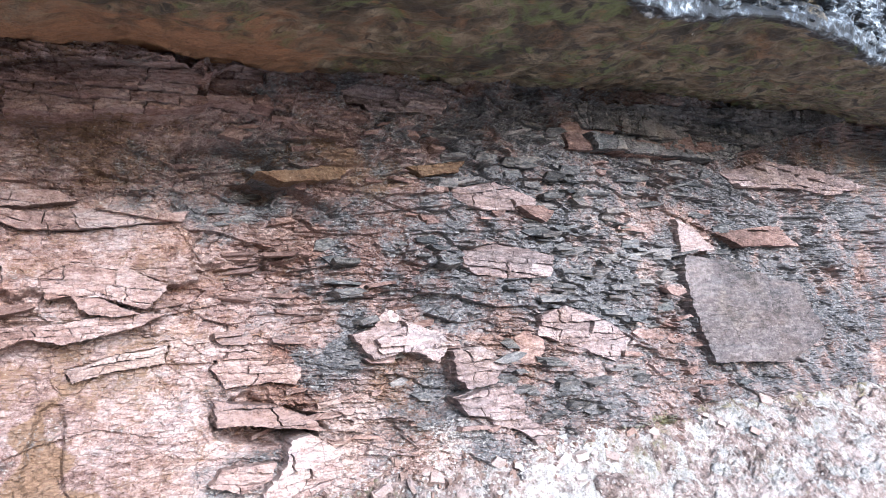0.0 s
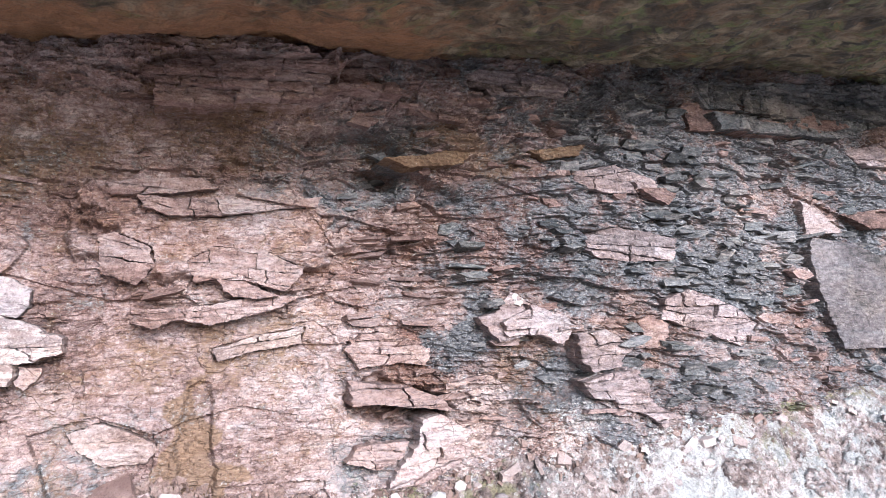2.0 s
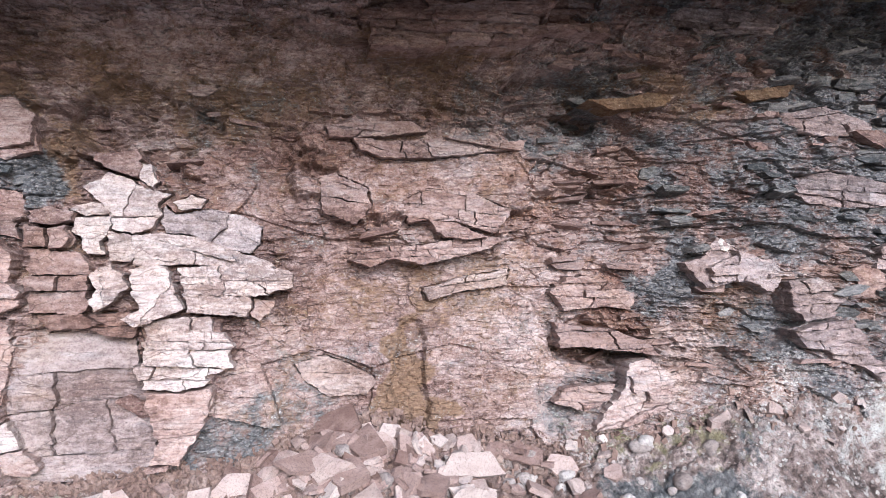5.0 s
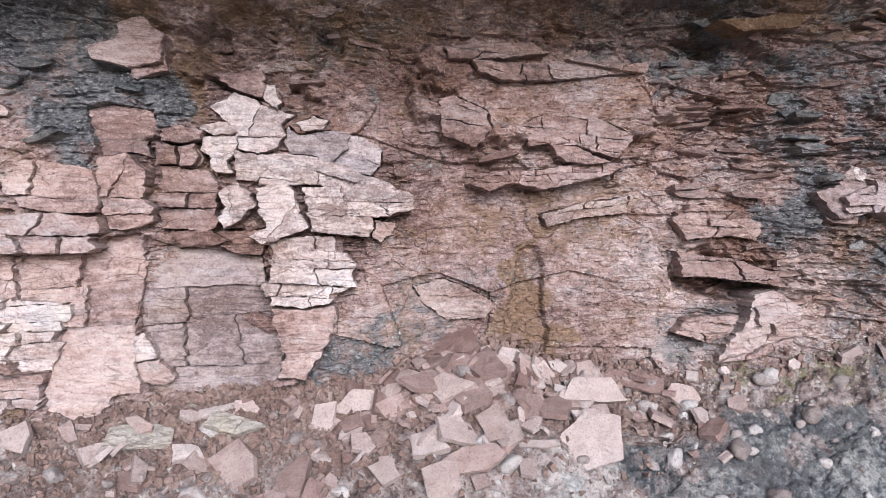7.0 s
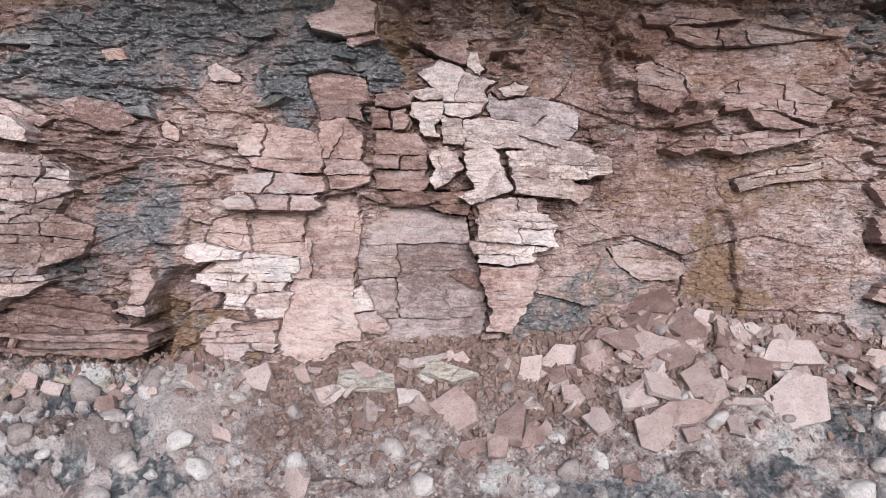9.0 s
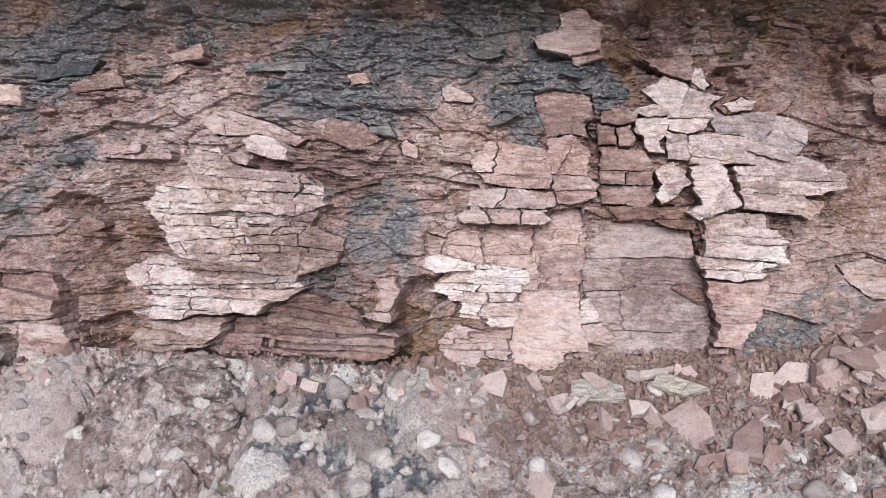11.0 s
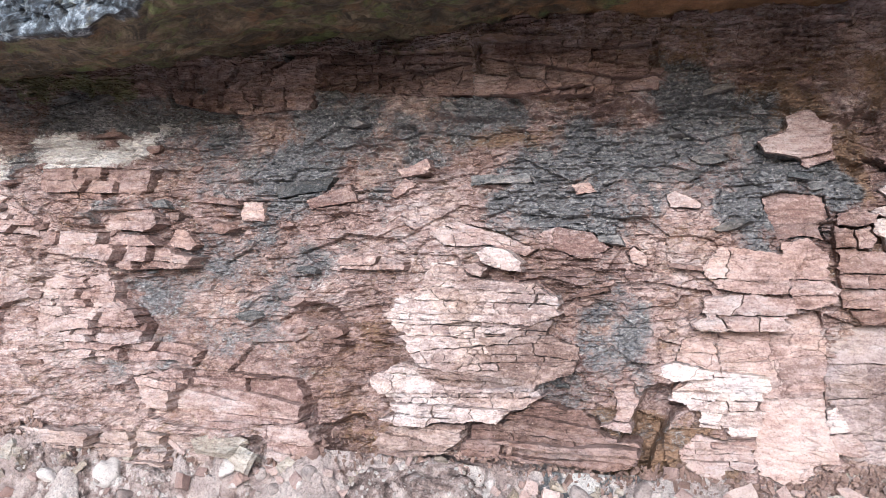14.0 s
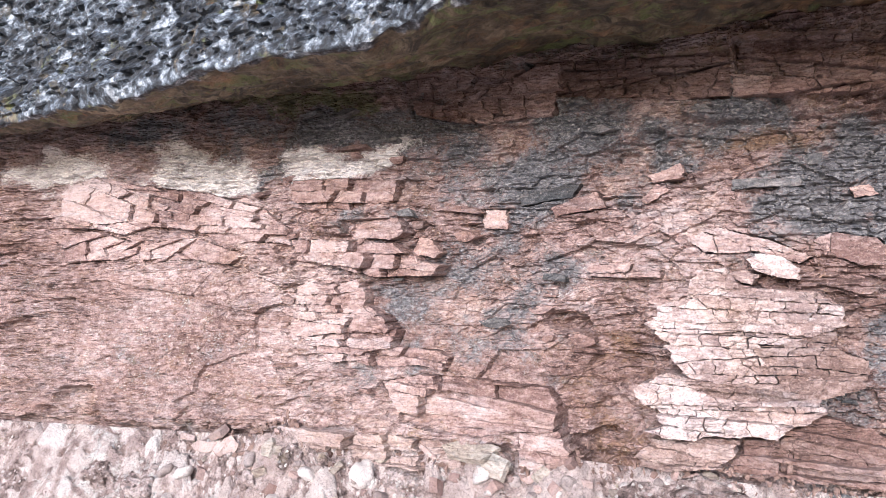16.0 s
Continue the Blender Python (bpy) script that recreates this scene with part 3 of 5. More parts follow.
outcrop("bright pale mudstone block jutting out of the wall", [(-1.105, 1.415), (-1.011, 1.425), (-0.903, 1.430), (-0.809, 1.412), (-0.770, 1.392), (-0.779, 1.355), (-0.838, 1.332), (-0.896, 1.327), (-0.899, 1.270), (-0.995, 1.271), (-1.077, 1.280), (-1.088, 1.318)], 0.16, 0.075, 0.09, PALE, 0.005)
outcrop("tilted pale block with a split edge", [(-1.241, 1.408), (-1.192, 1.420), (-1.136, 1.418), (-1.117, 1.355), (-1.088, 1.293), (-1.126, 1.275), (-1.216, 1.241), (-1.244, 1.265), (-1.207, 1.294), (-1.233, 1.352)], 0.1, 0.12, 0.1, PALE, 0.006, dip=-20)
outcrop("wedge of pale mudstone hanging over a gap", [(-1.345, 1.398), (-1.294, 1.425), (-1.255, 1.394), (-1.240, 1.356), (-1.284, 1.313), (-1.328, 1.287), (-1.353, 1.318), (-1.323, 1.343), (-1.341, 1.367)], 0.07, 0.08, 0.09, PALE, 0.012, dip=25)
outcrop("stack of thin pale plates", [(-1.212, 1.241), (-1.133, 1.264), (-0.988, 1.268), (-0.980, 1.212), (-0.941, 1.182), (-0.955, 1.154), (-0.941, 1.116), (-0.997, 1.098), (-1.004, 1.070), (-1.086, 1.058), (-1.184, 1.070), (-1.203, 1.118), (-1.190, 1.180)], 0.09, 0.03, 0.09, PALE, 0.016, rag=0.02)
outcrop("tapering pink mudstone column under the pale slabs", [(-1.189, 1.060), (-1.094, 1.054), (-1.000, 1.063), (-0.996, 1.022), (-1.020, 0.977), (-1.040, 0.923), (-1.080, 0.856), (-1.153, 0.865), (-1.140, 0.925), (-1.165, 0.975)], 0.3, 0.14, 0.085, ROSE, 0.006)
outcrop("small pink block under the column", [(-1.176, 0.853), (-1.104, 0.856), (-1.107, 0.836), (-1.172, 0.834)], 0.3, 0.3, 0.07, PINK, 0.004)
outcrop("pink block tucked under the bright ledge", [(-0.893, 1.324), (-0.825, 1.316), (-0.832, 1.276), (-0.876, 1.252), (-0.895, 1.271)], 0.3, 0.3, 0.06, PINK, 0.004)
outcrop("flat pink block resting on the brown courses", [(-1.524, 1.580), (-1.476, 1.597), (-1.409, 1.579), (-1.408, 1.554), (-1.467, 1.540), (-1.519, 1.548)], 0.4, 0.4, 0.05, PINK, 0.004)
outcrop("rounded pink block in the brown courses", [(-1.470, 1.531), (-1.432, 1.544), (-1.402, 1.502), (-1.415, 1.473), (-1.457, 1.467)], 0.4, 0.4, 0.06, PINK, 0.004)
outcrop("brown mudstone blocks stacked in courses", [(-1.535, 1.544), (-1.474, 1.534), (-1.461, 1.465), (-1.388, 1.465), (-1.344, 1.412), (-1.356, 1.351), (-1.344, 1.316), (-1.371, 1.276), (-1.441, 1.285), (-1.513, 1.290), (-1.525, 1.345), (-1.519, 1.434)], 0.12, 0.055, 0.045, RUSSET, 0.014)
outcrop("dark brown block under the courses", [(-1.485, 1.280), (-1.371, 1.287), (-1.311, 1.257), (-1.363, 1.238), (-1.463, 1.232)], 0.2, 0.05, 0.05, BROWN, 0.008)
outcrop("brown slabs bridging the gap under the pale rock", [(-1.350, 1.280), (-1.241, 1.287), (-1.215, 1.249), (-1.218, 1.210), (-1.303, 1.218), (-1.347, 1.238)], 0.12, 0.035, 0.045, RUSSET, 0.012)
outcrop("pale-topped pink mudstone shelf", [(-1.934, 1.402), (-1.899, 1.448), (-1.869, 1.480), (-1.791, 1.470), (-1.697, 1.450), (-1.669, 1.406), (-1.669, 1.333), (-1.775, 1.326), (-1.880, 1.343)], 0.16, 0.07, 0.04, ROSE, 0.006)
outcrop("smooth pink mudstone slab above the shelf", [(-1.745, 1.641), (-1.677, 1.660), (-1.554, 1.642), (-1.541, 1.573), (-1.567, 1.535), (-1.548, 1.503), (-1.615, 1.510), (-1.694, 1.499), (-1.709, 1.545), (-1.732, 1.587)], 0.14, 0.12, -0.025, ROSE, 0.003)
outcrop("cracked pink block at the end of the shelf", [(-1.689, 1.488), (-1.606, 1.503), (-1.553, 1.456), (-1.559, 1.372), (-1.524, 1.345), (-1.530, 1.310), (-1.596, 1.280), (-1.652, 1.285), (-1.665, 1.340), (-1.695, 1.425)], 0.12, 0.08, 0.045, ROSE, 0.006)
outcrop("ragged lower edge of the pink shelf", [(-1.926, 1.317), (-1.773, 1.329), (-1.663, 1.319), (-1.651, 1.275), (-1.704, 1.253), (-1.678, 1.230), (-1.710, 1.212), (-1.951, 1.213), (-1.965, 1.236), (-1.917, 1.264)], 0.16, 0.03, 0.06, PINK, 0.012, rag=0.02)
outcrop("large cracked pale pink mudstone panel", [(-1.890, 1.208), (-1.705, 1.212), (-1.663, 1.261), (-1.574, 1.274), (-1.556, 1.171), (-1.566, 1.082), (-1.570, 0.968), (-1.554, 0.884), (-1.531, 0.828), (-1.593, 0.819), (-1.627, 0.777), (-1.682, 0.762), (-1.758, 0.789), (-1.773, 0.837), (-1.766, 0.935), (-1.739, 1.080), (-1.866, 1.082)], 0.17, 0.15, 0.0, ROSE, 0.003, turn=-0.1, lean=0.18)
outcrop("laminated pale edge of the pink panel", [(-2.005, 1.113), (-1.865, 1.083), (-1.738, 1.081), (-1.765, 0.935), (-1.769, 0.893), (-1.850, 0.891), (-1.868, 0.920), (-1.954, 0.920), (-1.941, 0.945), (-1.962, 0.984), (-2.021, 0.997), (-2.014, 1.026), (-1.985, 1.052), (-2.039, 1.077), (-2.038, 1.103)], 0.13, 0.034, 0.025, PALE, 0.008, rag=0.02, turn=-0.1)
outcrop("smooth upper corner of the pink panel", [(-1.983, 1.182), (-1.889, 1.208), (-1.869, 1.082), (-2.006, 1.113), (-1.993, 1.149)], 0.2, 0.1, 0.0, ROSE, 0.004, turn=-0.1, lean=0.18)
outcrop("pink flakes under the panel", [(-1.993, 0.852), (-1.925, 0.899), (-1.856, 0.886), (-1.771, 0.889), (-1.761, 0.827), (-1.788, 0.795), (-1.866, 0.803), (-1.871, 0.774), (-1.964, 0.788), (-1.985, 0.829)], 0.14, 0.03, 0.035, PINK, 0.014, rag=0.02)
outcrop("pale triangular slab propped against the panel", [(-1.570, 0.979), (-1.541, 0.994), (-1.502, 0.938), (-1.507, 0.918), (-1.561, 0.910)], 0.5, 0.5, 0.02, PALE, 0.003)
outcrop("pink slab at the panel's foot", [(-1.560, 0.906), (-1.497, 0.916), (-1.441, 0.864), (-1.481, 0.840), (-1.548, 0.848)], 0.2, 0.12, 0.02, PINK, 0.004)
outcrop("thin slab slipped across the recessed face", [(-1.277, 1.027), (-1.246, 1.049), (-1.177, 1.022), (-1.162, 0.977), (-1.212, 0.979)], 0.5, 0.5, 0, PINK, 0.003)
outcrop("dark pink slabs near the roof", [(-1.741, 1.837), (-1.648, 1.871), (-1.533, 1.858), (-1.521, 1.765), (-1.603, 1.733), (-1.640, 1.775), (-1.720, 1.794)], 0.16, 0.045, 0.02, PINK, 0.01)
outcrop("pink slab rising over a dark hollow", [(-1.751, 1.824), (-1.676, 1.851), (-1.661, 1.915), (-1.597, 1.929), (-1.531, 1.875), (-1.531, 1.784), (-1.636, 1.766), (-1.731, 1.787)], 0.2, 0.12, 0.03, PINK, 0.005)
outcrop("pale mudstone crumbling into thin plates", [(-2.769, 1.418), (-2.692, 1.429), (-2.647, 1.374), (-2.603, 1.360), (-2.427, 1.358), (-2.375, 1.316), (-2.357, 1.260), (-2.521, 1.191), (-2.601, 1.189), (-2.525, 1.077), (-2.689, 1.069), (-2.791, 1.082), (-2.829, 1.131), (-2.841, 1.166), (-2.890, 1.201), (-2.938, 1.241), (-2.889, 1.272), (-2.904, 1.298), (-2.802, 1.329), (-2.793, 1.362)], 0.05, 0.027, 0.115, BUFF, 0.01, turn=-0.18, rag=0.015)
outcrop("pinkish thin beds beside the pale plates", [(-2.535, 1.188), (-2.368, 1.259), (-2.385, 1.181), (-2.298, 1.155), (-2.303, 1.113), (-2.527, 1.086), (-2.540, 1.071), (-2.613, 1.182)], 0.12, 0.024, 0.07, TAN, 0.01, turn=-0.2, rag=0.02)
outcrop("rounded pale plates at the outcrop's foot", [(-2.943, 1.040), (-2.873, 1.089), (-2.793, 1.075), (-2.762, 1.052), (-2.704, 1.027), (-2.548, 1.018), (-2.407, 1.047), (-2.401, 1.004), (-2.495, 0.954), (-2.536, 0.914), (-2.733, 0.910), (-2.771, 0.890), (-2.861, 0.894), (-2.926, 0.908), (-2.865, 0.929), (-2.915, 0.987)], 0.06, 0.028, 0.12, BUFF, 0.012, turn=-0.18, rag=0.015)
outcrop("brown laminated beds below the pale plates", [(-2.943, 0.813), (-2.906, 0.872), (-2.783, 0.881), (-2.740, 0.898), (-2.649, 0.897), (-2.653, 0.846), (-2.697, 0.811), (-2.856, 0.780), (-2.944, 0.788)], 0.14, 0.02, 0.09, TAN, 0.012, rag=0.02)
outcrop("thin grey-brown beds at the wall's foot", [(-2.664, 0.889), (-2.558, 0.897), (-2.421, 0.983), (-2.234, 0.935), (-2.188, 0.870), (-2.129, 0.871), (-2.094, 0.822), (-2.201, 0.783), (-2.339, 0.788), (-2.480, 0.794), (-2.648, 0.797)], 0.3, 0.018, 0.025, BROWN, 0.016, rag=0.02)
outcrop("upright pink slab beside the dark cleft", [(-2.180, 1.037), (-2.126, 1.044), (-2.105, 1.007), (-2.131, 0.956), (-2.124, 0.903), (-2.231, 0.920), (-2.181, 0.939)], 0.2, 0.07, 0.06, PINK, 0.006)
outcrop("pale rounded block set into the plates", [(-2.636, 1.455), (-2.581, 1.469), (-2.522, 1.454), (-2.478, 1.418), (-2.487, 1.393), (-2.545, 1.396), (-2.609, 1.418)], 0.5, 0.5, 0.11, BUFF, 0.004)
outcrop("pale block split from the outcrop's crest", [(-2.684, 1.411), (-2.641, 1.422), (-2.596, 1.403), (-2.617, 1.371), (-2.650, 1.378)], 0.5, 0.5, 0.11, BUFF, 0.004)
outcrop("square pale pink stone standing proud of the wall", [(-3.589, 1.639), (-3.541, 1.643), (-3.488, 1.640), (-3.477, 1.568), (-3.531, 1.564), (-3.582, 1.573)], 0.5, 0.5, 0.02, ROSE, 0.003)
outcrop("pale pink angular stone lodged in the wall", [(-3.846, 1.467), (-3.813, 1.533), (-3.762, 1.526), (-3.713, 1.477), (-3.753, 1.456)], 0.5, 0.5, 0.02, ROSE, 0.003)
outcrop("pale pink flat stone caught on a ledge", [(-2.978, 1.748), (-2.869, 1.789), (-2.854, 1.740), (-2.963, 1.717)], 0.5, 0.5, 0.035, ROSE, 0.003)
outcrop("small pale pink stone below the flat one", [(-2.994, 1.659), (-2.951, 1.715), (-2.896, 1.698), (-2.938, 1.667), (-2.977, 1.647)], 0.5, 0.5, 0.035, ROSE, 0.003)
outcrop("pink stone set in dark wall", [(-2.165, 1.458), (-2.137, 1.477), (-2.101, 1.451), (-2.093, 1.411), (-2.146, 1.422)], 0.5, 0.5, 0, ROSE, 0.003)
outcrop("pink angular slab in the dark beds", [(-2.040, 1.647), (-2.019, 1.662), (-1.933, 1.625), (-1.929, 1.601), (-2.028, 1.603)], 0.3, 0.3, 0, ROSE, 0.003)
outcrop("small pink patch of fresh rock", [(-2.345, 1.684), (-2.286, 1.695), (-2.262, 1.661), (-2.328, 1.650)], 0.5, 0.5, -0.005, ROSE, 0.002)
outcrop("wedge-shaped pink slab under a dark bed", [(-3.325, 1.645), (-3.149, 1.700), (-3.113, 1.639), (-3.212, 1.623), (-3.300, 1.612)], 0.3, 0.3, 0.025, PINK, 0.004)
outcrop("dark slab tilted over the pink wedge", [(-3.451, 1.703), (-3.294, 1.721), (-3.219, 1.733), (-3.239, 1.684), (-3.435, 1.649)], 0.4, 0.4, 0.025, BLACK, 0.004)
outcrop("dark slab jutting from the algae", [(-2.694, 1.723), (-2.489, 1.722), (-2.469, 1.695), (-2.692, 1.689)], 0.4, 0.4, 0.01, BLACK, 0.004)
outcrop("pink plates heaped along a bed", [(-2.836, 1.525), (-2.736, 1.558), (-2.569, 1.521), (-2.449, 1.460), (-2.485, 1.438), (-2.606, 1.480), (-2.771, 1.472)], 0.1, 0.035, 0.025, PINK, 0.012, dip=-14)
outcrop("pink slabs slipping over the pale crest", [(-2.446, 1.520), (-2.383, 1.542), (-2.263, 1.520), (-2.207, 1.470), (-2.304, 1.433), (-2.378, 1.461)], 0.12, 0.045, 0.02, PINK, 0.01, dip=-14)
outcrop("long thin pink bed above the pale face", [(-3.166, 1.431), (-3.019, 1.443), (-2.906, 1.420), (-2.914, 1.393), (-3.034, 1.388), (-3.158, 1.391)], 0.2, 0.03, 0.05, PINK, 0.008)
outcrop("red slabs beside a wide crack", [(-4.053, 1.316), (-3.988, 1.341), (-3.968, 1.253), (-3.862, 1.199), (-3.859, 1.120), (-3.704, 1.113), (-3.645, 1.090), (-3.657, 1.039), (-3.753, 1.058), (-3.900, 1.042), (-4.016, 1.070)], 0.16, 0.045, 0.045, PINK, 0.012)
outcrop("pink mudstone plates standing proud of the wall", [(-4.301, 1.336), (-4.250, 1.363), (-4.167, 1.347), (-4.031, 1.370), (-3.982, 1.289), (-3.885, 1.228), (-3.840, 1.174), (-3.850, 1.120), (-3.957, 1.105), (-3.970, 1.072), (-4.095, 1.056), (-4.148, 1.087), (-4.179, 1.123), (-4.280, 1.158), (-4.276, 1.253)], 0.15, 0.034, 0.04, PINK, 0.012, rag=0.02)
outcrop("jumbled red mudstone wedges", [(-5.634, 1.772), (-5.441, 1.827), (-5.161, 1.772), (-4.784, 1.732), (-4.486, 1.654), (-4.337, 1.564), (-4.321, 1.505), (-4.514, 1.519), (-4.647, 1.491), (-4.807, 1.568), (-5.053, 1.589), (-5.170, 1.555), (-5.373, 1.582), (-5.582, 1.595)], 0.2, 0.024, 0.04, PINK, 0.009, dip=-12, swing=9, skew=38)
outcrop("red wedges tilted under the jumble", [(-5.581, 1.548), (-5.381, 1.568), (-5.141, 1.521), (-4.810, 1.534), (-4.540, 1.468), (-4.613, 1.422), (-4.820, 1.449), (-5.056, 1.428), (-5.315, 1.446), (-5.543, 1.420)], 0.2, 0.026, 0.03, PINK, 0.009, dip=10, swing=9, skew=38)
outcrop("bedded pink mudstone below the white crust", [(-4.359, 1.767), (-4.132, 1.770), (-3.897, 1.758), (-3.896, 1.677), (-4.067, 1.642), (-4.267, 1.654), (-4.340, 1.688)], 0.15, 0.032, 0.06, RUSSET, 0.01)
outcrop("pink ledge of the bedded face", [(-4.105, 1.598), (-3.884, 1.611), (-3.843, 1.553), (-3.899, 1.527), (-4.073, 1.531)], 0.25, 0.06, 0.04, PINK, 0.006)
outcrop("pink beds stepping down to a crack", [(-4.312, 1.527), (-4.094, 1.518), (-3.876, 1.514), (-3.783, 1.441), (-3.698, 1.433), (-3.718, 1.391), (-3.945, 1.380), (-4.257, 1.451)], 0.16, 0.035, 0.06, PINK, 0.01)
outcrop("layered pink face above the foot", [(-3.901, 0.992), (-3.740, 1.026), (-3.617, 1.022), (-3.464, 1.010), (-3.274, 1.002), (-3.228, 0.936), (-3.230, 0.865), (-3.384, 0.850), (-3.508, 0.821), (-3.676, 0.826), (-3.801, 0.856)], 0.3, 0.045, 0.035, PINK, 0.006)
outcrop("pink slab at the end of the foot beds", [(-3.367, 0.845), (-3.222, 0.864), (-3.192, 0.786), (-3.152, 0.735), (-3.233, 0.716), (-3.369, 0.740)], 0.2, 0.035, 0.045, PINK, 0.008)
outcrop("thin pink beds at the foot of the wall", [(-4.270, 0.810), (-4.007, 0.810), (-3.800, 0.807), (-3.597, 0.792), (-3.447, 0.797), (-3.396, 0.708), (-3.586, 0.697), (-3.788, 0.702), (-4.035, 0.714), (-4.249, 0.750)], 0.2, 0.022, 0.04, TAN, 0.012, rag=0.02)
outcrop("red mudstone slabs heaped under a hollow", [(0.184, 0.886), (0.241, 0.966), (0.298, 1.023), (0.312, 1.101), (0.366, 1.117), (0.460, 1.070), (0.480, 1.001), (0.411, 0.940), (0.292, 0.901)], 0.14, 0.05, 0.05, PINK, 0.012, dip=12)
outcrop("small red slabs beside the heap", [(0.058, 0.977), (0.100, 1.024), (0.272, 1.037), (0.257, 0.984), (0.151, 0.952)], 0.12, 0.04, 0.04, RUSSET, 0.012)
outcrop("brown slabs roofing a hollow", [(0.067, 1.234), (0.156, 1.220), (0.276, 1.212), (0.368, 1.172), (0.435, 1.119), (0.346, 1.137), (0.196, 1.150), (0.078, 1.154)], 0.16, 0.035, 0.06, BROWN, 0.012)
outcrop("pink blocks beside a dark streak", [(0.068, 1.336), (0.139, 1.386), (0.254, 1.378), (0.357, 1.328), (0.346, 1.272), (0.247, 1.286), (0.121, 1.268)], 0.12, 0.035, 0.045, RUSSET, 0.01)
outcrop("ragged plates along a dipping crack", [(-0.596, 1.439), (-0.514, 1.480), (-0.358, 1.492), (-0.233, 1.516), (-0.067, 1.515), (-0.124, 1.481), (-0.234, 1.454), (-0.358, 1.427), (-0.462, 1.443), (-0.530, 1.420)], 0.15, 0.035, 0.1, RUSSET, 0.012, dip=6)
outcrop("curved pale-edged slab over the crack", [(-0.340, 1.576), (-0.301, 1.565), (-0.251, 1.564), (-0.139, 1.515), (-0.197, 1.508), (-0.287, 1.517), (-0.319, 1.535)], 0.4, 0.4, 0.125, RUSSET, 0.004)
outcrop("white chip caught in the wall", [(0.654, 1.523), (0.684, 1.515), (0.720, 1.479), (0.691, 1.466), (0.669, 1.472)], 0.5, 0.5, 0.03, CHALK, 0.003)
outcrop("rusty plate jutting from the dark beds", [(0.224, 1.995), (0.355, 2.012), (0.453, 2.036), (0.580, 2.039), (0.521, 1.991), (0.411, 1.976), (0.314, 1.965)], 0.3, 0.3, 0.1, ORANGE, 0.004)
outcrop("brown plate under the roof's dark hollow", [(0.105, 2.121), (0.147, 2.173), (0.218, 2.139), (0.183, 2.104)], 0.3, 0.3, 0.12, BROWN, 0.004)
outcrop("red mudstone course under the roof", [(-0.538, 2.256), (-0.391, 2.291), (-0.167, 2.285), (0.028, 2.299), (0.049, 2.189), (-0.068, 2.148), (-0.231, 2.145), (-0.385, 2.117), (-0.532, 2.117)], 0.11, 0.04, 0.3, RUSSET, 0.03, swing=7, rag=0.03)
outcrop("red blocks wedged under the roof", [(0.056, 2.277), (0.115, 2.323), (0.243, 2.325), (0.241, 2.279), (0.149, 2.264), (0.257, 2.218), (0.256, 2.177), (0.147, 2.202), (0.051, 2.208)], 0.1, 0.05, 0.25, RUSSET, 0.03)
outcrop("red flat slabs below the dark roof", [(0.511, 2.301), (0.593, 2.340), (0.756, 2.335), (0.921, 2.295), (0.905, 2.239), (0.706, 2.230), (0.526, 2.231)], 0.16, 0.04, 0.13, MAUVE, 0.02)
outcrop("leaning grey mottled slab", [(2.061, 1.731), (2.307, 1.713), (2.413, 1.663), (2.805, 1.621), (2.916, 1.367), (2.663, 1.255), (2.122, 1.271), (2.069, 1.438), (2.040, 1.636)], 0.3, 0.25, 0.085, SLATE, 0.004, turn=0.0)
outcrop("pale tip of the leaning slab", [(2.070, 1.897), (2.147, 1.871), (2.263, 1.762), (2.055, 1.745)], 0.5, 0.5, 0.04, DUSK, 0.003)
outcrop("brown slabs above the leaning slab", [(2.311, 1.850), (2.823, 1.905), (2.933, 1.806), (2.683, 1.796), (2.456, 1.787)], 0.2, 0.05, 0.06, BROWN, 0.012)
outcrop("pink plates over the white ledge", [(0.988, 1.152), (1.099, 1.149), (1.160, 1.102), (1.245, 1.058), (1.149, 1.035), (1.111, 1.079), (1.004, 1.110)], 0.14, 0.04, 0.05, MAUVE, 0.012)
outcrop("pink blocks over the recess", [(0.871, 1.369), (0.980, 1.381), (1.085, 1.321), (1.029, 1.245), (0.917, 1.232), (0.874, 1.291)], 0.12, 0.05, 0.04, MAUVE, 0.008)
outcrop("pink plates among the dark chips", [(0.958, 1.734), (1.101, 1.759), (1.366, 1.719), (1.325, 1.630), (1.129, 1.625), (1.014, 1.638), (0.963, 1.671)], 0.14, 0.035, 0.02, MAUVE, 0.01, dip=-8)
outcrop("pink angular plates in the grey beds", [(0.603, 1.416), (0.724, 1.463), (0.859, 1.428), (0.895, 1.388), (0.715, 1.370), (0.618, 1.366)], 0.14, 0.04, 0.035, MAUVE, 0.01)
outcrop("smooth greyish pink face set back behind the slabs", [(-1.561, 1.265), (-1.469, 1.232), (-1.353, 1.224), (-1.221, 1.205), (-1.204, 1.112), (-1.185, 1.052), (-1.165, 0.964), (-1.152, 0.842), (-1.172, 0.804), (-1.296, 0.803), (-1.436, 0.813), (-1.505, 0.824), (-1.539, 0.842), (-1.556, 0.995), (-1.566, 1.082)], 0.22, 0.11, -0.02, DUSK, 0.004)
outcrop("pink slab beside a white chip", [(0.529, 1.428), (0.611, 1.458), (0.661, 1.521), (0.732, 1.476), (0.885, 1.394), (0.832, 1.325), (0.727, 1.370), (0.599, 1.346)], 0.2, 0.09, 0.035, MAUVE, 0.006)
outcrop("pale pink block in the grey beds", [(1.133, 1.405), (1.184, 1.428), (1.257, 1.386), (1.223, 1.305), (1.141, 1.316)], 0.3, 0.3, 0.03, PINK, 0.004)
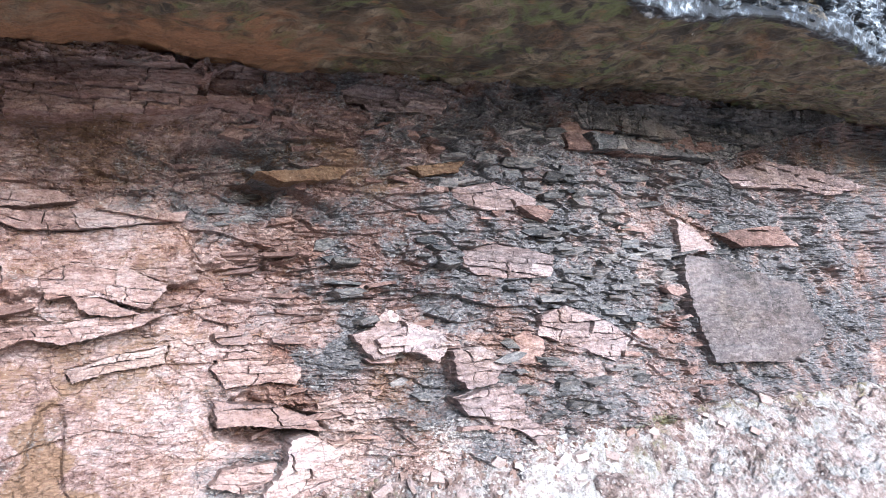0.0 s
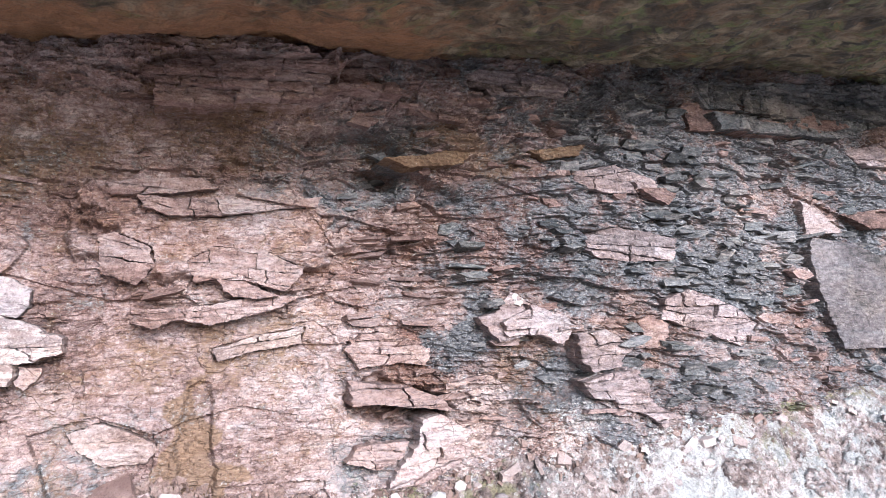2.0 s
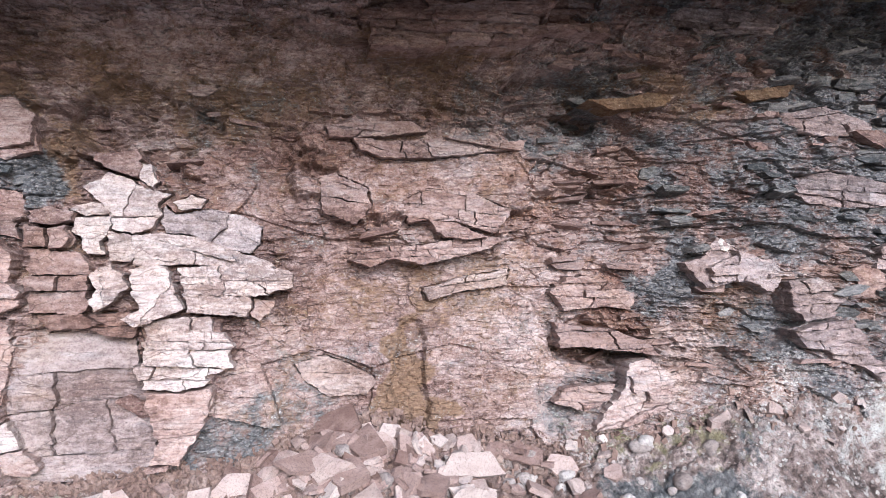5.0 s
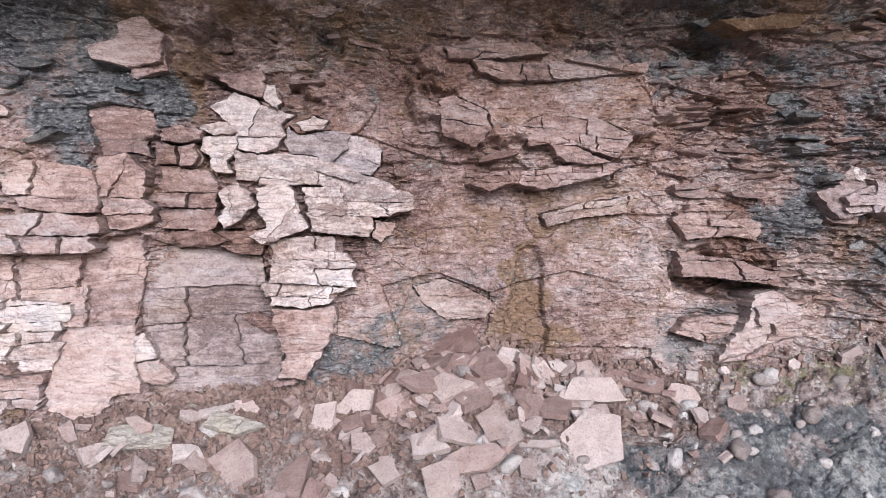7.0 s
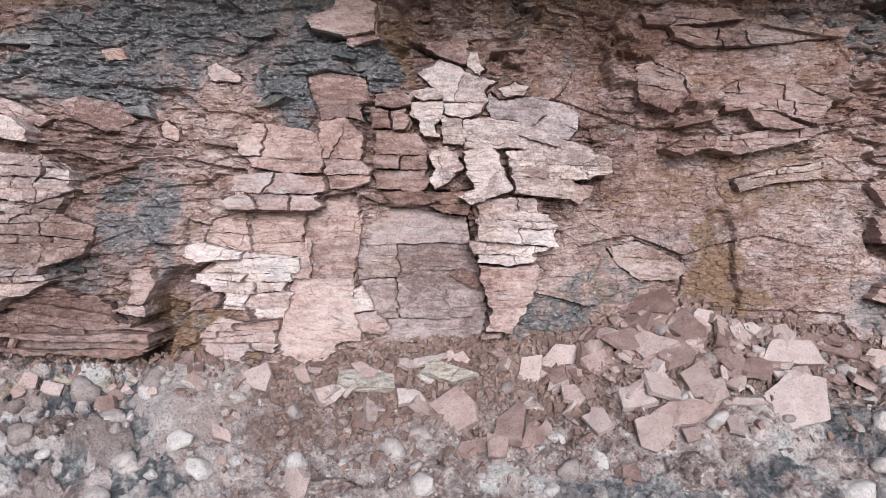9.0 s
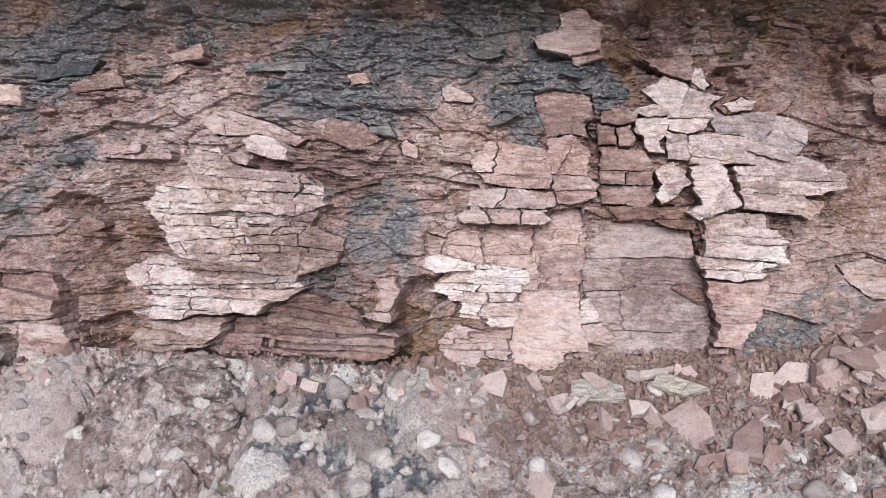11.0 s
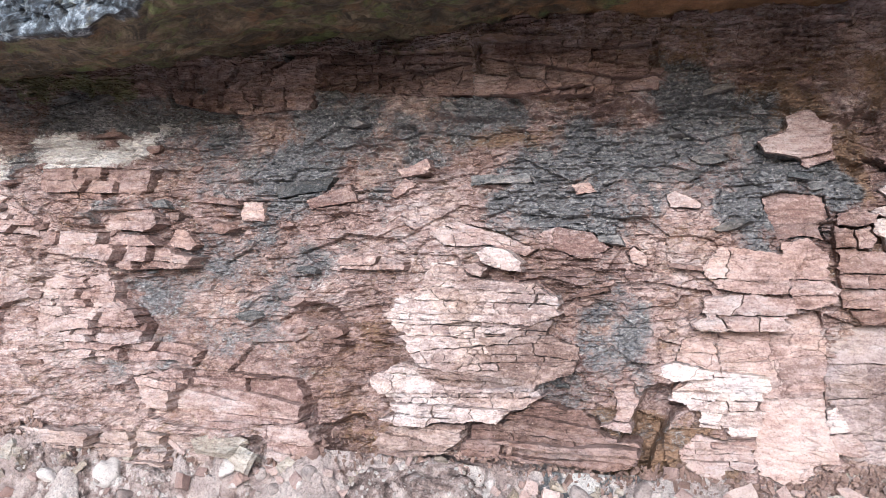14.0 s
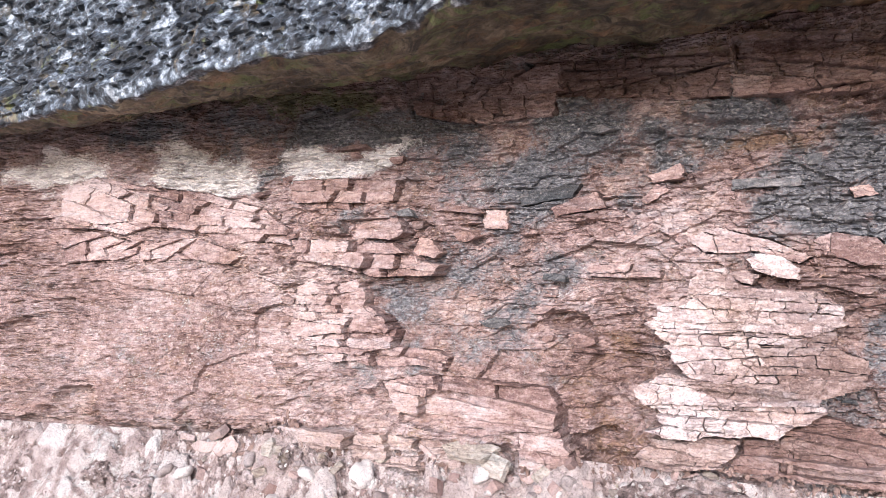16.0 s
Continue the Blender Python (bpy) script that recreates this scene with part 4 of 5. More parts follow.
outcrop("pink plates over a shaded recess", [(0.874, 1.205), (0.967, 1.228), (1.084, 1.231), (1.139, 1.159), (1.019, 1.138), (0.910, 1.143)], 0.12, 0.035, 0.045, MAUVE, 0.01)
outcrop("rusty plate among dark chips", [(0.763, 2.039), (0.859, 2.053), (1.005, 2.081), (0.969, 2.030), (0.833, 2.009)], 0.2, 0.2, 0.04, ORANGE, 0.004)
outcrop("brown plate below the dark chips", [(1.218, 1.903), (1.309, 1.914), (1.370, 1.893), (1.330, 1.843), (1.251, 1.872)], 0.2, 0.2, 0.05, BROWN, 0.004)
outcrop("pink plates on the weathered face", [(-0.428, 1.629), (-0.339, 1.678), (-0.193, 1.663), (-0.060, 1.606), (-0.123, 1.526), (-0.261, 1.580), (-0.407, 1.562)], 0.11, 0.03, 0.115, RUSSET, 0.008, dip=-8)
outcrop("pink corner block of the weathered face", [(-0.687, 1.709), (-0.648, 1.725), (-0.532, 1.676), (-0.522, 1.617), (-0.571, 1.555), (-0.684, 1.587)], 0.2, 0.05, 0.115, RUSSET, 0.006, dip=-10)
outcrop("thin red plates of the weathered face", [(-0.586, 1.843), (-0.446, 1.841), (-0.282, 1.853), (-0.113, 1.829), (0.008, 1.852), (-0.017, 1.815), (-0.152, 1.804), (-0.320, 1.778), (-0.481, 1.779), (-0.569, 1.806)], 0.16, 0.03, 0.115, RUSSET, 0.01, dip=-8)
outcrop("red slabs of the weathered face", [(-0.672, 1.885), (-0.373, 1.911), (-0.337, 1.876), (-0.482, 1.853), (-0.654, 1.840)], 0.18, 0.05, 0.115, RUSSET, 0.008, dip=-10)
outcrop("pink slab overhanging the lower face", [(-0.769, 1.111), (-0.672, 1.143), (-0.576, 1.103), (-0.514, 1.068), (-0.539, 1.014), (-0.659, 1.013), (-0.725, 1.053)], 0.3, 0.05, 0.012, TAN, 0.005)
outcrop("pink slabs over the wide crack", [(-0.358, 1.348), (-0.197, 1.391), (-0.049, 1.413), (-0.070, 1.358), (-0.235, 1.334), (-0.341, 1.308)], 0.2, 0.04, 0.02, TAN, 0.006, dip=6)
outcrop("brown chips under the roof", [(1.469, 2.273), (1.721, 2.328), (1.770, 2.244), (2.066, 2.256), (2.377, 2.353), (2.525, 2.279), (2.123, 2.182), (1.821, 2.168), (1.476, 2.158)], 0.12, 0.03, 0.04, BROWN, 0.016, swing=10)
outcrop("reddish chips under the roof", [(2.487, 2.165), (2.845, 2.248), (3.331, 2.254), (3.844, 2.201), (3.442, 2.117), (3.000, 2.126), (2.593, 2.089)], 0.12, 0.03, 0.04, MAUVE, 0.016, swing=10)
outcrop("pink chips among the dark beds", [(0.941, 1.973), (1.136, 2.006), (1.326, 1.941), (1.268, 1.893), (1.071, 1.885), (0.958, 1.925)], 0.1, 0.03, 0.02, MAUVE, 0.012, swing=10)
outcrop("pink plates in the grey face", [(1.360, 1.521), (1.505, 1.476), (1.654, 1.384), (1.548, 1.302), (1.382, 1.367), (1.242, 1.405), (1.254, 1.480)], 0.1, 0.035, 0.035, MAUVE, 0.01, swing=8)
outcrop("layered pink beds beside the hollow", [(0.085, 1.359), (0.192, 1.391), (0.336, 1.349), (0.296, 1.277), (0.171, 1.297), (0.101, 1.315)], 0.16, 0.028, 0.03, RUSSET, 0.01)
outcrop("broken crest of the pale plates", [(-2.891, 1.268), (-2.800, 1.329), (-2.791, 1.362), (-2.767, 1.418), (-2.690, 1.429), (-2.646, 1.374), (-2.601, 1.360), (-2.425, 1.358), (-2.373, 1.316), (-2.356, 1.254), (-2.488, 1.227), (-2.642, 1.230), (-2.801, 1.212), (-2.894, 1.220), (-2.932, 1.242)], 0.06, 0.03, 0.132, BUFF, 0.01, turn=-0.18,  rag=0.01)
outcrop("thin pinkish beds between the pale plates", [(-2.798, 1.080), (-2.696, 1.071), (-2.530, 1.075), (-2.518, 1.093), (-2.297, 1.116), (-2.309, 1.072), (-2.411, 1.041), (-2.554, 1.012), (-2.711, 1.020), (-2.783, 1.048)], 0.09, 0.022, 0.1, TAN, 0.008, turn=-0.18)
outcrop("brown course of slabs under the roof", [(-2.70, 2.21), (-2.07, 2.17), (-2.07, 2.01), (-2.35, 2.00), (-2.68, 2.01)], 0.08, 0.03, 0.035, RUSSET, 0.022, swing=8, rag=0.03)
outcrop("grey chips below the roof", [(1.53, 2.36), (2.52, 2.49), (4.12, 2.71), (2.39, 2.20), (1.60, 2.16)], 0.05, 0.018, 0.06, BLACK, 0.03)
outcrop("red chips at the roof line", [(-3.96, 2.18), (-3.33, 2.19), (-3.32, 2.00), (-3.63, 1.98), (-3.90, 2.02)], 0.07, 0.028, 0.045, RUSSET, 0.022, swing=9, rag=0.03)
outcrop("thin dark plates near the roof", [(-3.45, 2.21), (-2.71, 2.18), (-2.71, 2.01), (-3.34, 2.07)], 0.08, 0.026, 0.03, BROWN, 0.02, swing=8, rag=0.03)


def relief(x, z):
    """Metres by which the wall's face stands out from its line."""
    wx = x + 0.03 * fbm(x * 4, z * 5, 3)
    wz = z + 0.012 * fbm(x * 3, z * 6, 7) + 0.03 * np.sin(x * 0.9)
    rough = np.ones_like(x)
    uneven = fbm(x * 7, z * 9, 91, 4)
    for cx, cz, rx, rz in SMOOTH:
        rough = np.minimum(rough, 1 - 0.85 * blob(x, z, cx, cz, rx, rz, 0.2, 0, uneven))
    rough = rough * (1 + 0.25 * soft(x, 0.0, 0.5))
    d = 0.05 * fbm(x * 1.6, z * 2.2, 21, 3)
    dx, dz, edge, a, b, c = cells(wx, wz, 0.40, 0.19, 31)
    d += (a - 0.5) * 0.028 - dz * 0.12 * b + dx * 0.1 * (c - 0.5)
    dx, dz, edge, a, b, c = cells(wx + 0.008 * fbm(x * 14, z * 14, 39, 2), wz + 0.005 * fbm(x * 11, z * 16, 40, 2), 0.135, 0.055, 43)
    d += rough * ((a - 0.5) * 0.03 - dz * 0.25 * b + dx * 0.22 * (c - 0.5))
    d -= 0.007 * (1 - soft(edge, 0, 0.07)) * soft(fbm(x * 3, z * 4, 46, 3), -0.05, 0.2)
    flaky = soft(fbm(x * 2.1, z * 3.1, 37, 3), -0.1, 0.25)
    wander = wz + 0.008 * fbm(x * 2.4, z * 2, 33, 2) + 0.006 * fbm(x * 30, z * 30, 34, 2)
    edge, fq, a, b, c, fu = bricks(wx, wander, 0.13, 0.036, 41)
    d += rough * (0.1 + 1.1 * flaky) * ((a - 0.5) * 0.026 + (0.5 - fq) * 0.012 * b + (fu - 0.5) * 0.02 * (c - 0.5))
    edge, fq, a, b, c, fu = bricks(wx + 0.5, wander + 0.006 * fbm(x * 5, z * 5, 35, 2), 0.055, 0.015, 51)
    d += rough * (0.25 + flaky) * ((a - 0.5) * 0.017 + (0.5 - fq) * 0.006)
    dx, dz, edge, a, b, c = cells(wx, wz + 0.2, 0.04, 0.019, 57)
    d += (0.2 + 0.8 * rough) * ((a - 0.5) * 0.012 - dz * 0.4 * b + dx * 0.35 * (c - 0.5)) - 0.005 * (1 - soft(edge, 0, 0.16))
    dx, dz, edge, a, b, c = cells(x, z, 0.021, 0.011, 59)
    d += (0.15 + 0.85 * rough) * ((a - 0.5) * 0.005 - dz * 0.35 * b + dx * 0.3 * (c - 0.5))
    d += 0.008 * fbm(x * 34, z * 60, 61, 4) * (0.15 + 0.85 * rough)
    for cx, cz, rx, rz, out, turn in RELIEF:
        d += out * blob(x, z, cx, cz, rx, rz, 0.16, turn, uneven)
    # the bed turns out towards the roof
    d += np.interp(x, [-5, -4, -3, -1.5, -0.5, 0, 0.4, 0.9, 1.6, 3], [0.08, 0.08, 0.06, 0.08, 0.24, 0.30, 0.24, 0.13, 0.04, 0.03]) * soft(z, roof_z(x) - 0.36, roof_z(x) - 0.04)
    # the lowest bed is undercut
    d -= 0.08 * (1 - soft(z, foot_z(x) - 0.01, foot_z(x) + 0.05 + 0.05 * uneven)) * soft(-x, 1.7, 2.2)
    for spec in OUTCROPS:
        px, pz = [p[0] for p in spec["outline"]], [p[1] for p in spec["outline"]]
        near = (x > min(px)) & (x < max(px)) & (z > min(pz)) & (z < max(pz))
        near[near] = within(x[near], z[near], spec["outline"])
        front = spec["out"] + spec["turn"] * (x[near] - spec["mx"]) - spec["lean"] * (z[near] - spec["mz"]) - spec["var"]
        d[near] = np.clip(d[near] - 0.04, front - 0.045, front - 0.014)
    return d


def sheet(name, co, cols, rows, material, extra=None, smooth=False):
    """A mesh of a grid of points, rows by columns."""
    me = bpy.data.meshes.new(name)
    idx = np.arange(rows * cols).reshape(rows, cols)
    quads = np.stack([idx[:-1, :-1], idx[:-1, 1:], idx[1:, 1:], idx[1:, :-1]], -1).reshape(-1)
    n = len(quads) // 4
    me.vertices.add(rows * cols)
    me.vertices.foreach_set("co", co.astype(np.float32).reshape(-1))
    me.loops.add(n * 4)
    me.loops.foreach_set("vertex_index", quads.astype(np.int32))
    me.polygons.add(n)
    me.polygons.foreach_set("loop_start", np.arange(0, n * 4, 4, dtype=np.int32))
    me.polygons.foreach_set("use_smooth", np.full(n, smooth))
    me.update(calc_edges=True)
    for key, values in (extra or {}).items():
        me.attributes.new(key, "FLOAT", "POINT").data.foreach_set("value", values.astype(np.float32).reshape(-1))
    me.materials.append(material)
    return new(name, me)


def build_wall():
    xs = np.concatenate([np.arange(-6.6, -4.9, 0.014), np.arange(-4.9, 2.7, 0.0046), np.arange(2.7, 3.6, 0.01), np.arange(3.6, 8.6, 0.05)])
    rows = 430
    X = np.repeat(xs[None, :], rows, 0)
    v = np.linspace(0, 1, rows)[:, None]
    lo, hi = foot_z(X) - 0.16, roof_z(X) + 0.08
    Z = lo + (hi - lo) * v
    Y = wall_y(X, Z) - relief(X, Z)
    right = soft(X, -0.1, 0.8)
    extra = {"algae": np.maximum(patches(X, Z, ALGAE) * 1.15 - 0.15, -0.15 + 0.5 * right), "ochre": np.maximum(patches(X, Z, OCHRE), 0.1), "pale": patches(X, Z, CRUST), "moss": patches(X, Z, MOSS), "umber": patches(X, Z, UMBER)}
    ob = sheet("rock_wall", np.stack([X, Y, Z], -1), len(xs), rows, WALL, extra)
    return tagged(ob, "red bedded mudstone cliff face with black algae stains", "rock wall", kind="structure")


rock_wall = build_wall()


def lip_y(x):
    return np.interp(x, [-7, -5.5, -4.2, -3.5, -2.9, 0.2, 0.9, 1.5, 2.1, 3, 4.5, 6, 9], [1.04, 1.01, 0.9, 0.96, 0.96, 0.88, 1.02, 1.17, 1.2, 1.55, 2.2, 2.6, 3.1])


def build_roof():
    """The sandstone bed that juts out over the wall: its underside, lip, face and top."""
    xs = np.concatenate([np.arange(-6.6, 3.0, 0.0105), np.arange(3.0, 8.6, 0.03)])
    X0 = xs[None, :]
    u = np.linspace(0, 1, 230)[:, None]
    X = np.repeat(xs[None, :], 230, 0)
    back, lip = wall_y(X0, roof_z(X0)) + 0.25, lip_y(X0) + 0.05 * fbm(X0 * 1.7, X0 * 0, 5)
    under = np.clip(u / 0.5, 0, 1)
    face = np.clip((u - 0.5) / 0.35, 0, 1)
    top = np.clip((u - 0.85) / 0.15, 0, 1)
    Y = back + (lip - back) * under + 0.10 * face ** 1.4 + 0.05 * np.sin(np.clip((u - 0.42) / 0.16, 0, 1) * math.pi) * -1 + 3.0 * top
    Z = roof_z(X0) + (lip_z(X0) - roof_z(X0)) * soft(under, 0.15, 1.0) + 1.0 * face + 0.5 * top
    s = Y * 1.0 + Z * 1.3
    bumpy = 0.05 * fbm(X * 2.2, s * 2.2, 71, 4) + 0.006 * fbm(X * 20, s * 20, 76, 3)
    dx, dz, edge, a, b, c = cells(X, s, 0.11, 0.07, 73)
    outer = soft(face, 0.0, 0.06)
    bumpy = bumpy + 0.02 * fbm(X * 8, s * 8, 74, 4) + (0.012 + 0.02 * outer) * b * soft(edge, 0, 0.4) + 0.05 * outer * fbm(X * 13, s * 13, 75, 4) - 0.025 * outer * np.abs(fbm(X * 24, s * 34, 77, 3)) + 0.012 * outer * fbm(X * 50, s * 60, 78, 3)
    Y = Y - bumpy * (0.25 + 0.75 * outer)
    Z = Z - bumpy * (1 - outer * 0.6)
    near = soft(u + X * 0, 0.08, 0.4)
    extra = {"lichen": 1.2 * soft(u + X * 0, 0.45, 0.5) - 0.4, "ochre": 1.7 * (1 - near) * soft(X, 0.6, 0.1) * soft(X, -3.0, -1.0) + 0.1}
    ob = sheet("rock_overhang", np.stack([X, Y, Z], -1), len(xs), 230, ROOF, extra)
    return tagged(ob, "dark stained sandstone overhang above the red beds", "rock overhang", kind="structure")


rock_overhang = build_roof()


def domes(x, y, size, seed, share):
    """Pebbles of about that size standing out of the rock: their height and a random tone for each."""
    dx, dy, edge, a, b, c = cells(x + 0.25 * size * fbm(x / size * 1.4, y / size * 1.4, seed + 2, 2), y, size, size, seed)
    r = np.hypot(dx * (0.75 + 0.5 * a), dy) / (size * (0.28 + 0.3 * b))
    flat = 1 - np.clip(r, 0, 1) ** 3.2
    return np.where(c < share, flat * min(size, 0.12 + 0.2 * size) * (0.16 + 0.3 * b), 0.0), lattice(np.floor(a * 9999), np.floor(b * 9999), seed + 9)


def ledge_bumps(x, y):
    return ledge_relief(x, y)[0]


def ledge_relief(x, y):
    """How far the ledge stands out, how surely a pebble shows there, and its tone."""
    k = soft(np.abs(x + 0.75), 0.9, 1.5) * (1 - 0.5 * soft(x, 0.5, 0.8))
    d = 0.06 * fbm(x * 3, y * 3, 81, 4) * (0.4 + 0.6 * k) + 0.022 * fbm(x * 22, y * 25, 85, 4) + 0.012 * fbm(x * 70, y * 80, 86, 3)
    d = d - 0.006 * (1 - soft(cells(x, y * 1.3, 0.05, 0.05, 82)[2], 0, 0.25))
    d = d + 0.07 * np.exp(-((x + 0.52) / 0.3) ** 2) * soft(y, 1.35, 1.75)
    s = y * 1.3
    high, tone = np.zeros(np.shape(x)), np.zeros(np.shape(x))
    for size, seed, share in ((0.34, 82, 0.22), (0.17, 83, 0.4), (0.08, 87, 0.5), (0.036, 88, 0.55), (0.018, 89, 0.45)):
        h, n = domes(x + size * 7, s, size, seed, share)
        tone = np.where(h > high, n, tone)
        high = np.maximum(high, h)
    return d + (0.3 + 0.7 * k) * high * (1 - 0.5 * soft(x, 0.4, 0.9)) + 0.03 * soft(x, 0.4, 0.9) * fbm(x * 9, y * 9, 84, 5), soft(high, 0.0005, 0.003) * (0.35 + 0.65 * k) * (1 - 0.85 * soft(x, -0.1, 0.3)), tone


# white and black patches of the ledge: x, y, width, height
WHITES = [(-2.153, 1.399, 0.448, 0.149), (-0.599, 1.443, 0.179, 0.114), (-1.076, 1.382, 0.245, 0.107), (-0.292, 1.510, 0.171, 0.119), (-2.718, 1.486, 0.314, 0.111), (-5.020, 1.162, 0.524, 0.162), (-1.892, 1.601, 0.102, 0.068)]
BLACKS = [(-2.384, 1.437, 0.192, 0.157), (-0.815, 1.371, 0.311, 0.081), (-0.446, 1.474, 0.135, 0.135), (-0.121, 1.540, 0.160, 0.182), (-2.365, 1.474, 0.193, 0.088), (-2.195, 1.380, 0.135, 0.088), (-1.986, 1.315, 0.142, 0.082), (-2.607, 1.421, 0.143, 0.054)]


def spots(x, y, items):
    total = np.zeros_like(x)
    for cx, cy, w, h in items:
        total = np.maximum(total, 0.5 * blob(x, y, cx, cy, w * 0.55, h * 0.6, 0.5))
    return total


def build_ledge():
    xs = np.concatenate([np.arange(-6.6, -4.9, 0.02), np.arange(-4.9, 2.6, 0.0056), np.arange(2.6, 8.6, 0.03)])
    rows = 210
    X = np.repeat(xs[None, :], rows, 0)
    v = np.linspace(0, 1, rows)[:, None]
    back = wall_y(X, foot_z(X)) + 0.12
    Y = back - 0.75 * v
    bumps, stone, tone = ledge_relief(X, Y)
    Z = ledge_z(X, Y) + bumps
    Z = np.where(Y > wall_y(X, foot_z(X)) - 0.02, np.minimum(Z, foot_z(X) + 0.01 - 0.3 * (Y - wall_y(X, foot_z(X)))), Z)
    drop = soft(v, 0.85, 1.0)
    Z = Z * (1 - drop) - 0.1 * drop
    depth = back - Y
    mid = soft(X, -2.3, -1.7) * soft(-X, -0.35, 0.0)
    extra = {
        "stone": stone, "tone": tone,
        "gravel": 0.75 * mid * soft(-depth, -0.52, -0.3) + 0.35 * soft(-depth, -0.24, -0.14) * (1 - mid),
        # white patches; right of x 0.75 the bright open-sky light is painted white
        "white": np.maximum(0.55 * soft(X, 0.75, 1.15) * (1 - 0.3 * soft(X, 1.3, 1.7)), spots(X, Y, WHITES)),
        "algae": spots(X, Y, BLACKS) + 0.16 * soft(X, 1.1, 1.7) + 1.0 * blob(X, Y, 0.35, 1.45, 0.45, 0.22, 0.5) + 0.8 * blob(X, Y, -2.25, 1.45, 0.3, 0.22, 0.5) + 0.35 * blob(X, Y, -0.1, 1.3, 0.8, 0.14, 0.5),
        "moss": 0.55 * soft(-depth, -0.3, -0.14) * (1.0 * soft(X, 0.0, 0.3) * soft(-X, -0.8, -0.5) + 0.6 * soft(X, 1.2, 1.5) + soft(-X, 1.0, 1.6) * soft(X, -1.9, -1.2)),
    }
    ob = sheet("rock_ledge", np.stack([X, Y, Z], -1), len(xs), rows, CONGLOMERATE, extra, smooth=True)
    return tagged(ob, "pale conglomerate ledge with embedded cobbles and red gravel", "rock ledge", kind="structure")


rock_ledge = build_ledge()


def build_ground():
    n = 80
    k = np.linspace(-1, 1, n)
    g = np.sign(k) * (np.abs(k) * 6 + (np.abs(k) ** 6) * 1500)
    X, Y = np.meshgrid(g, g)
    Z = 0.06 * fbm(X * 0.8, Y * 0.8, 95, 3) - 0.05
    ob = sheet("ground", np.stack([X, Y, Z], -1), n, n, GROUND, smooth=True)
    return tagged(ob, "unseen pale ground below the cliff that bounces light upward", "ground", kind="structure")


ground = build_ground()


# ---- pieces ----
def part(name, me, material, parent, place=None, label=""):
    """Links a mesh as one object under a thing."""
    if not me.materials:
        me.materials.append(material)
    ob = new(name, me)
    ob.parent = parent
    if place is not None:
        ob.matrix_basis = place
    return tagged(ob, label)


def thing(name, x, y, z):
    ob = new(name)
    ob.location, ob.empty_display_size = (x, y, z), 0.05
    return ob


def clip(poly, px, pz, nx, nz):
    """The side of a polygon where (p - point) . n is under 0."""
    res = []
    for (ax, az), (bx, bz) in zip(poly, poly[1:] + poly[:1]):
        da, db = (ax - px) * nx + (az - pz) * nz, (bx - px) * nx + (bz - pz) * nz
        if da < 0:
            res.append((ax, az))
        if (da < 0) != (db < 0):
            t = da / (da - db)
            res.append((ax + (bx - ax) * t, az + (bz - az) * t))
    return res


def shard(name, ring, front, back, step, rnd, worn=0.002):
    """A broken slab: a ring of (x, z), its front at y = -front(x, z) with small facets, its back at y = -back; worn: how far the rim is rubbed off."""
    x0, x1 = min(p[0] for p in ring), max(p[0] for p in ring)
    z0, z1 = min(p[1] for p in ring), max(p[1] for p in ring)
    pts = [Vector(p) for p in ring]
    grid = []
    z = z0 + step * 0.6
    while z < z1:
        x = x0 + step * rnd.uniform(0.3, 0.9)
        while x < x1:
            grid.append((x + rnd.uniform(-0.3, 0.3) * step, z + rnd.uniform(-0.3, 0.3) * step))
            x += step * 1.3
        z += step
    if grid:
        g = np.array(grid)
        inner = within(g[:, 0], g[:, 1], list(ring))
        for (ax, az), (bx, bz) in zip(ring, ring[1:] + ring[:1]):
            t = np.clip(((g[:, 0] - ax) * (bx - ax) + (g[:, 1] - az) * (bz - az)) / ((bx - ax) ** 2 + (bz - az) ** 2 + 1e-12), 0, 1)
            inner &= np.hypot(g[:, 0] - ax - t * (bx - ax), g[:, 1] - az - t * (bz - az)) > 0.3 * step
        pts += [Vector(p) for p in g[inner].tolist()]
    flat, _, faces, _, _, _ = delaunay_2d_cdt(pts, [], [list(range(len(ring)))], 1, 1e-5)
    edges = {}
    for f in faces:
        for a, b in zip(f, f[1:] + f[:1]):
            edges[(a, b)] = edges.get((a, b), 0) + 1
    rim = [(a, b) for a, b in edges if (b, a) not in edges]
    outer = {a for e in rim for a in e}
    verts = [(p[0], -(front(p[0], p[1]) + rnd.uniform(-0.0022, 0.0022) - (worn * rnd.uniform(0.2, 1.6) if k in outer else 0.0)), p[1]) for k, p in enumerate(flat)]
    behind = {}
    for k in sorted(outer):
        behind[k] = len(verts)
        verts.append((flat[k][0], -back, flat[k][1]))
    faces = [tuple(f) for f in faces] + [(b, a, behind[a], behind[b]) for a, b in rim]
    me = bpy.data.meshes.new(name)
    me.from_pydata(verts, [], faces)
    me.update()
    return me


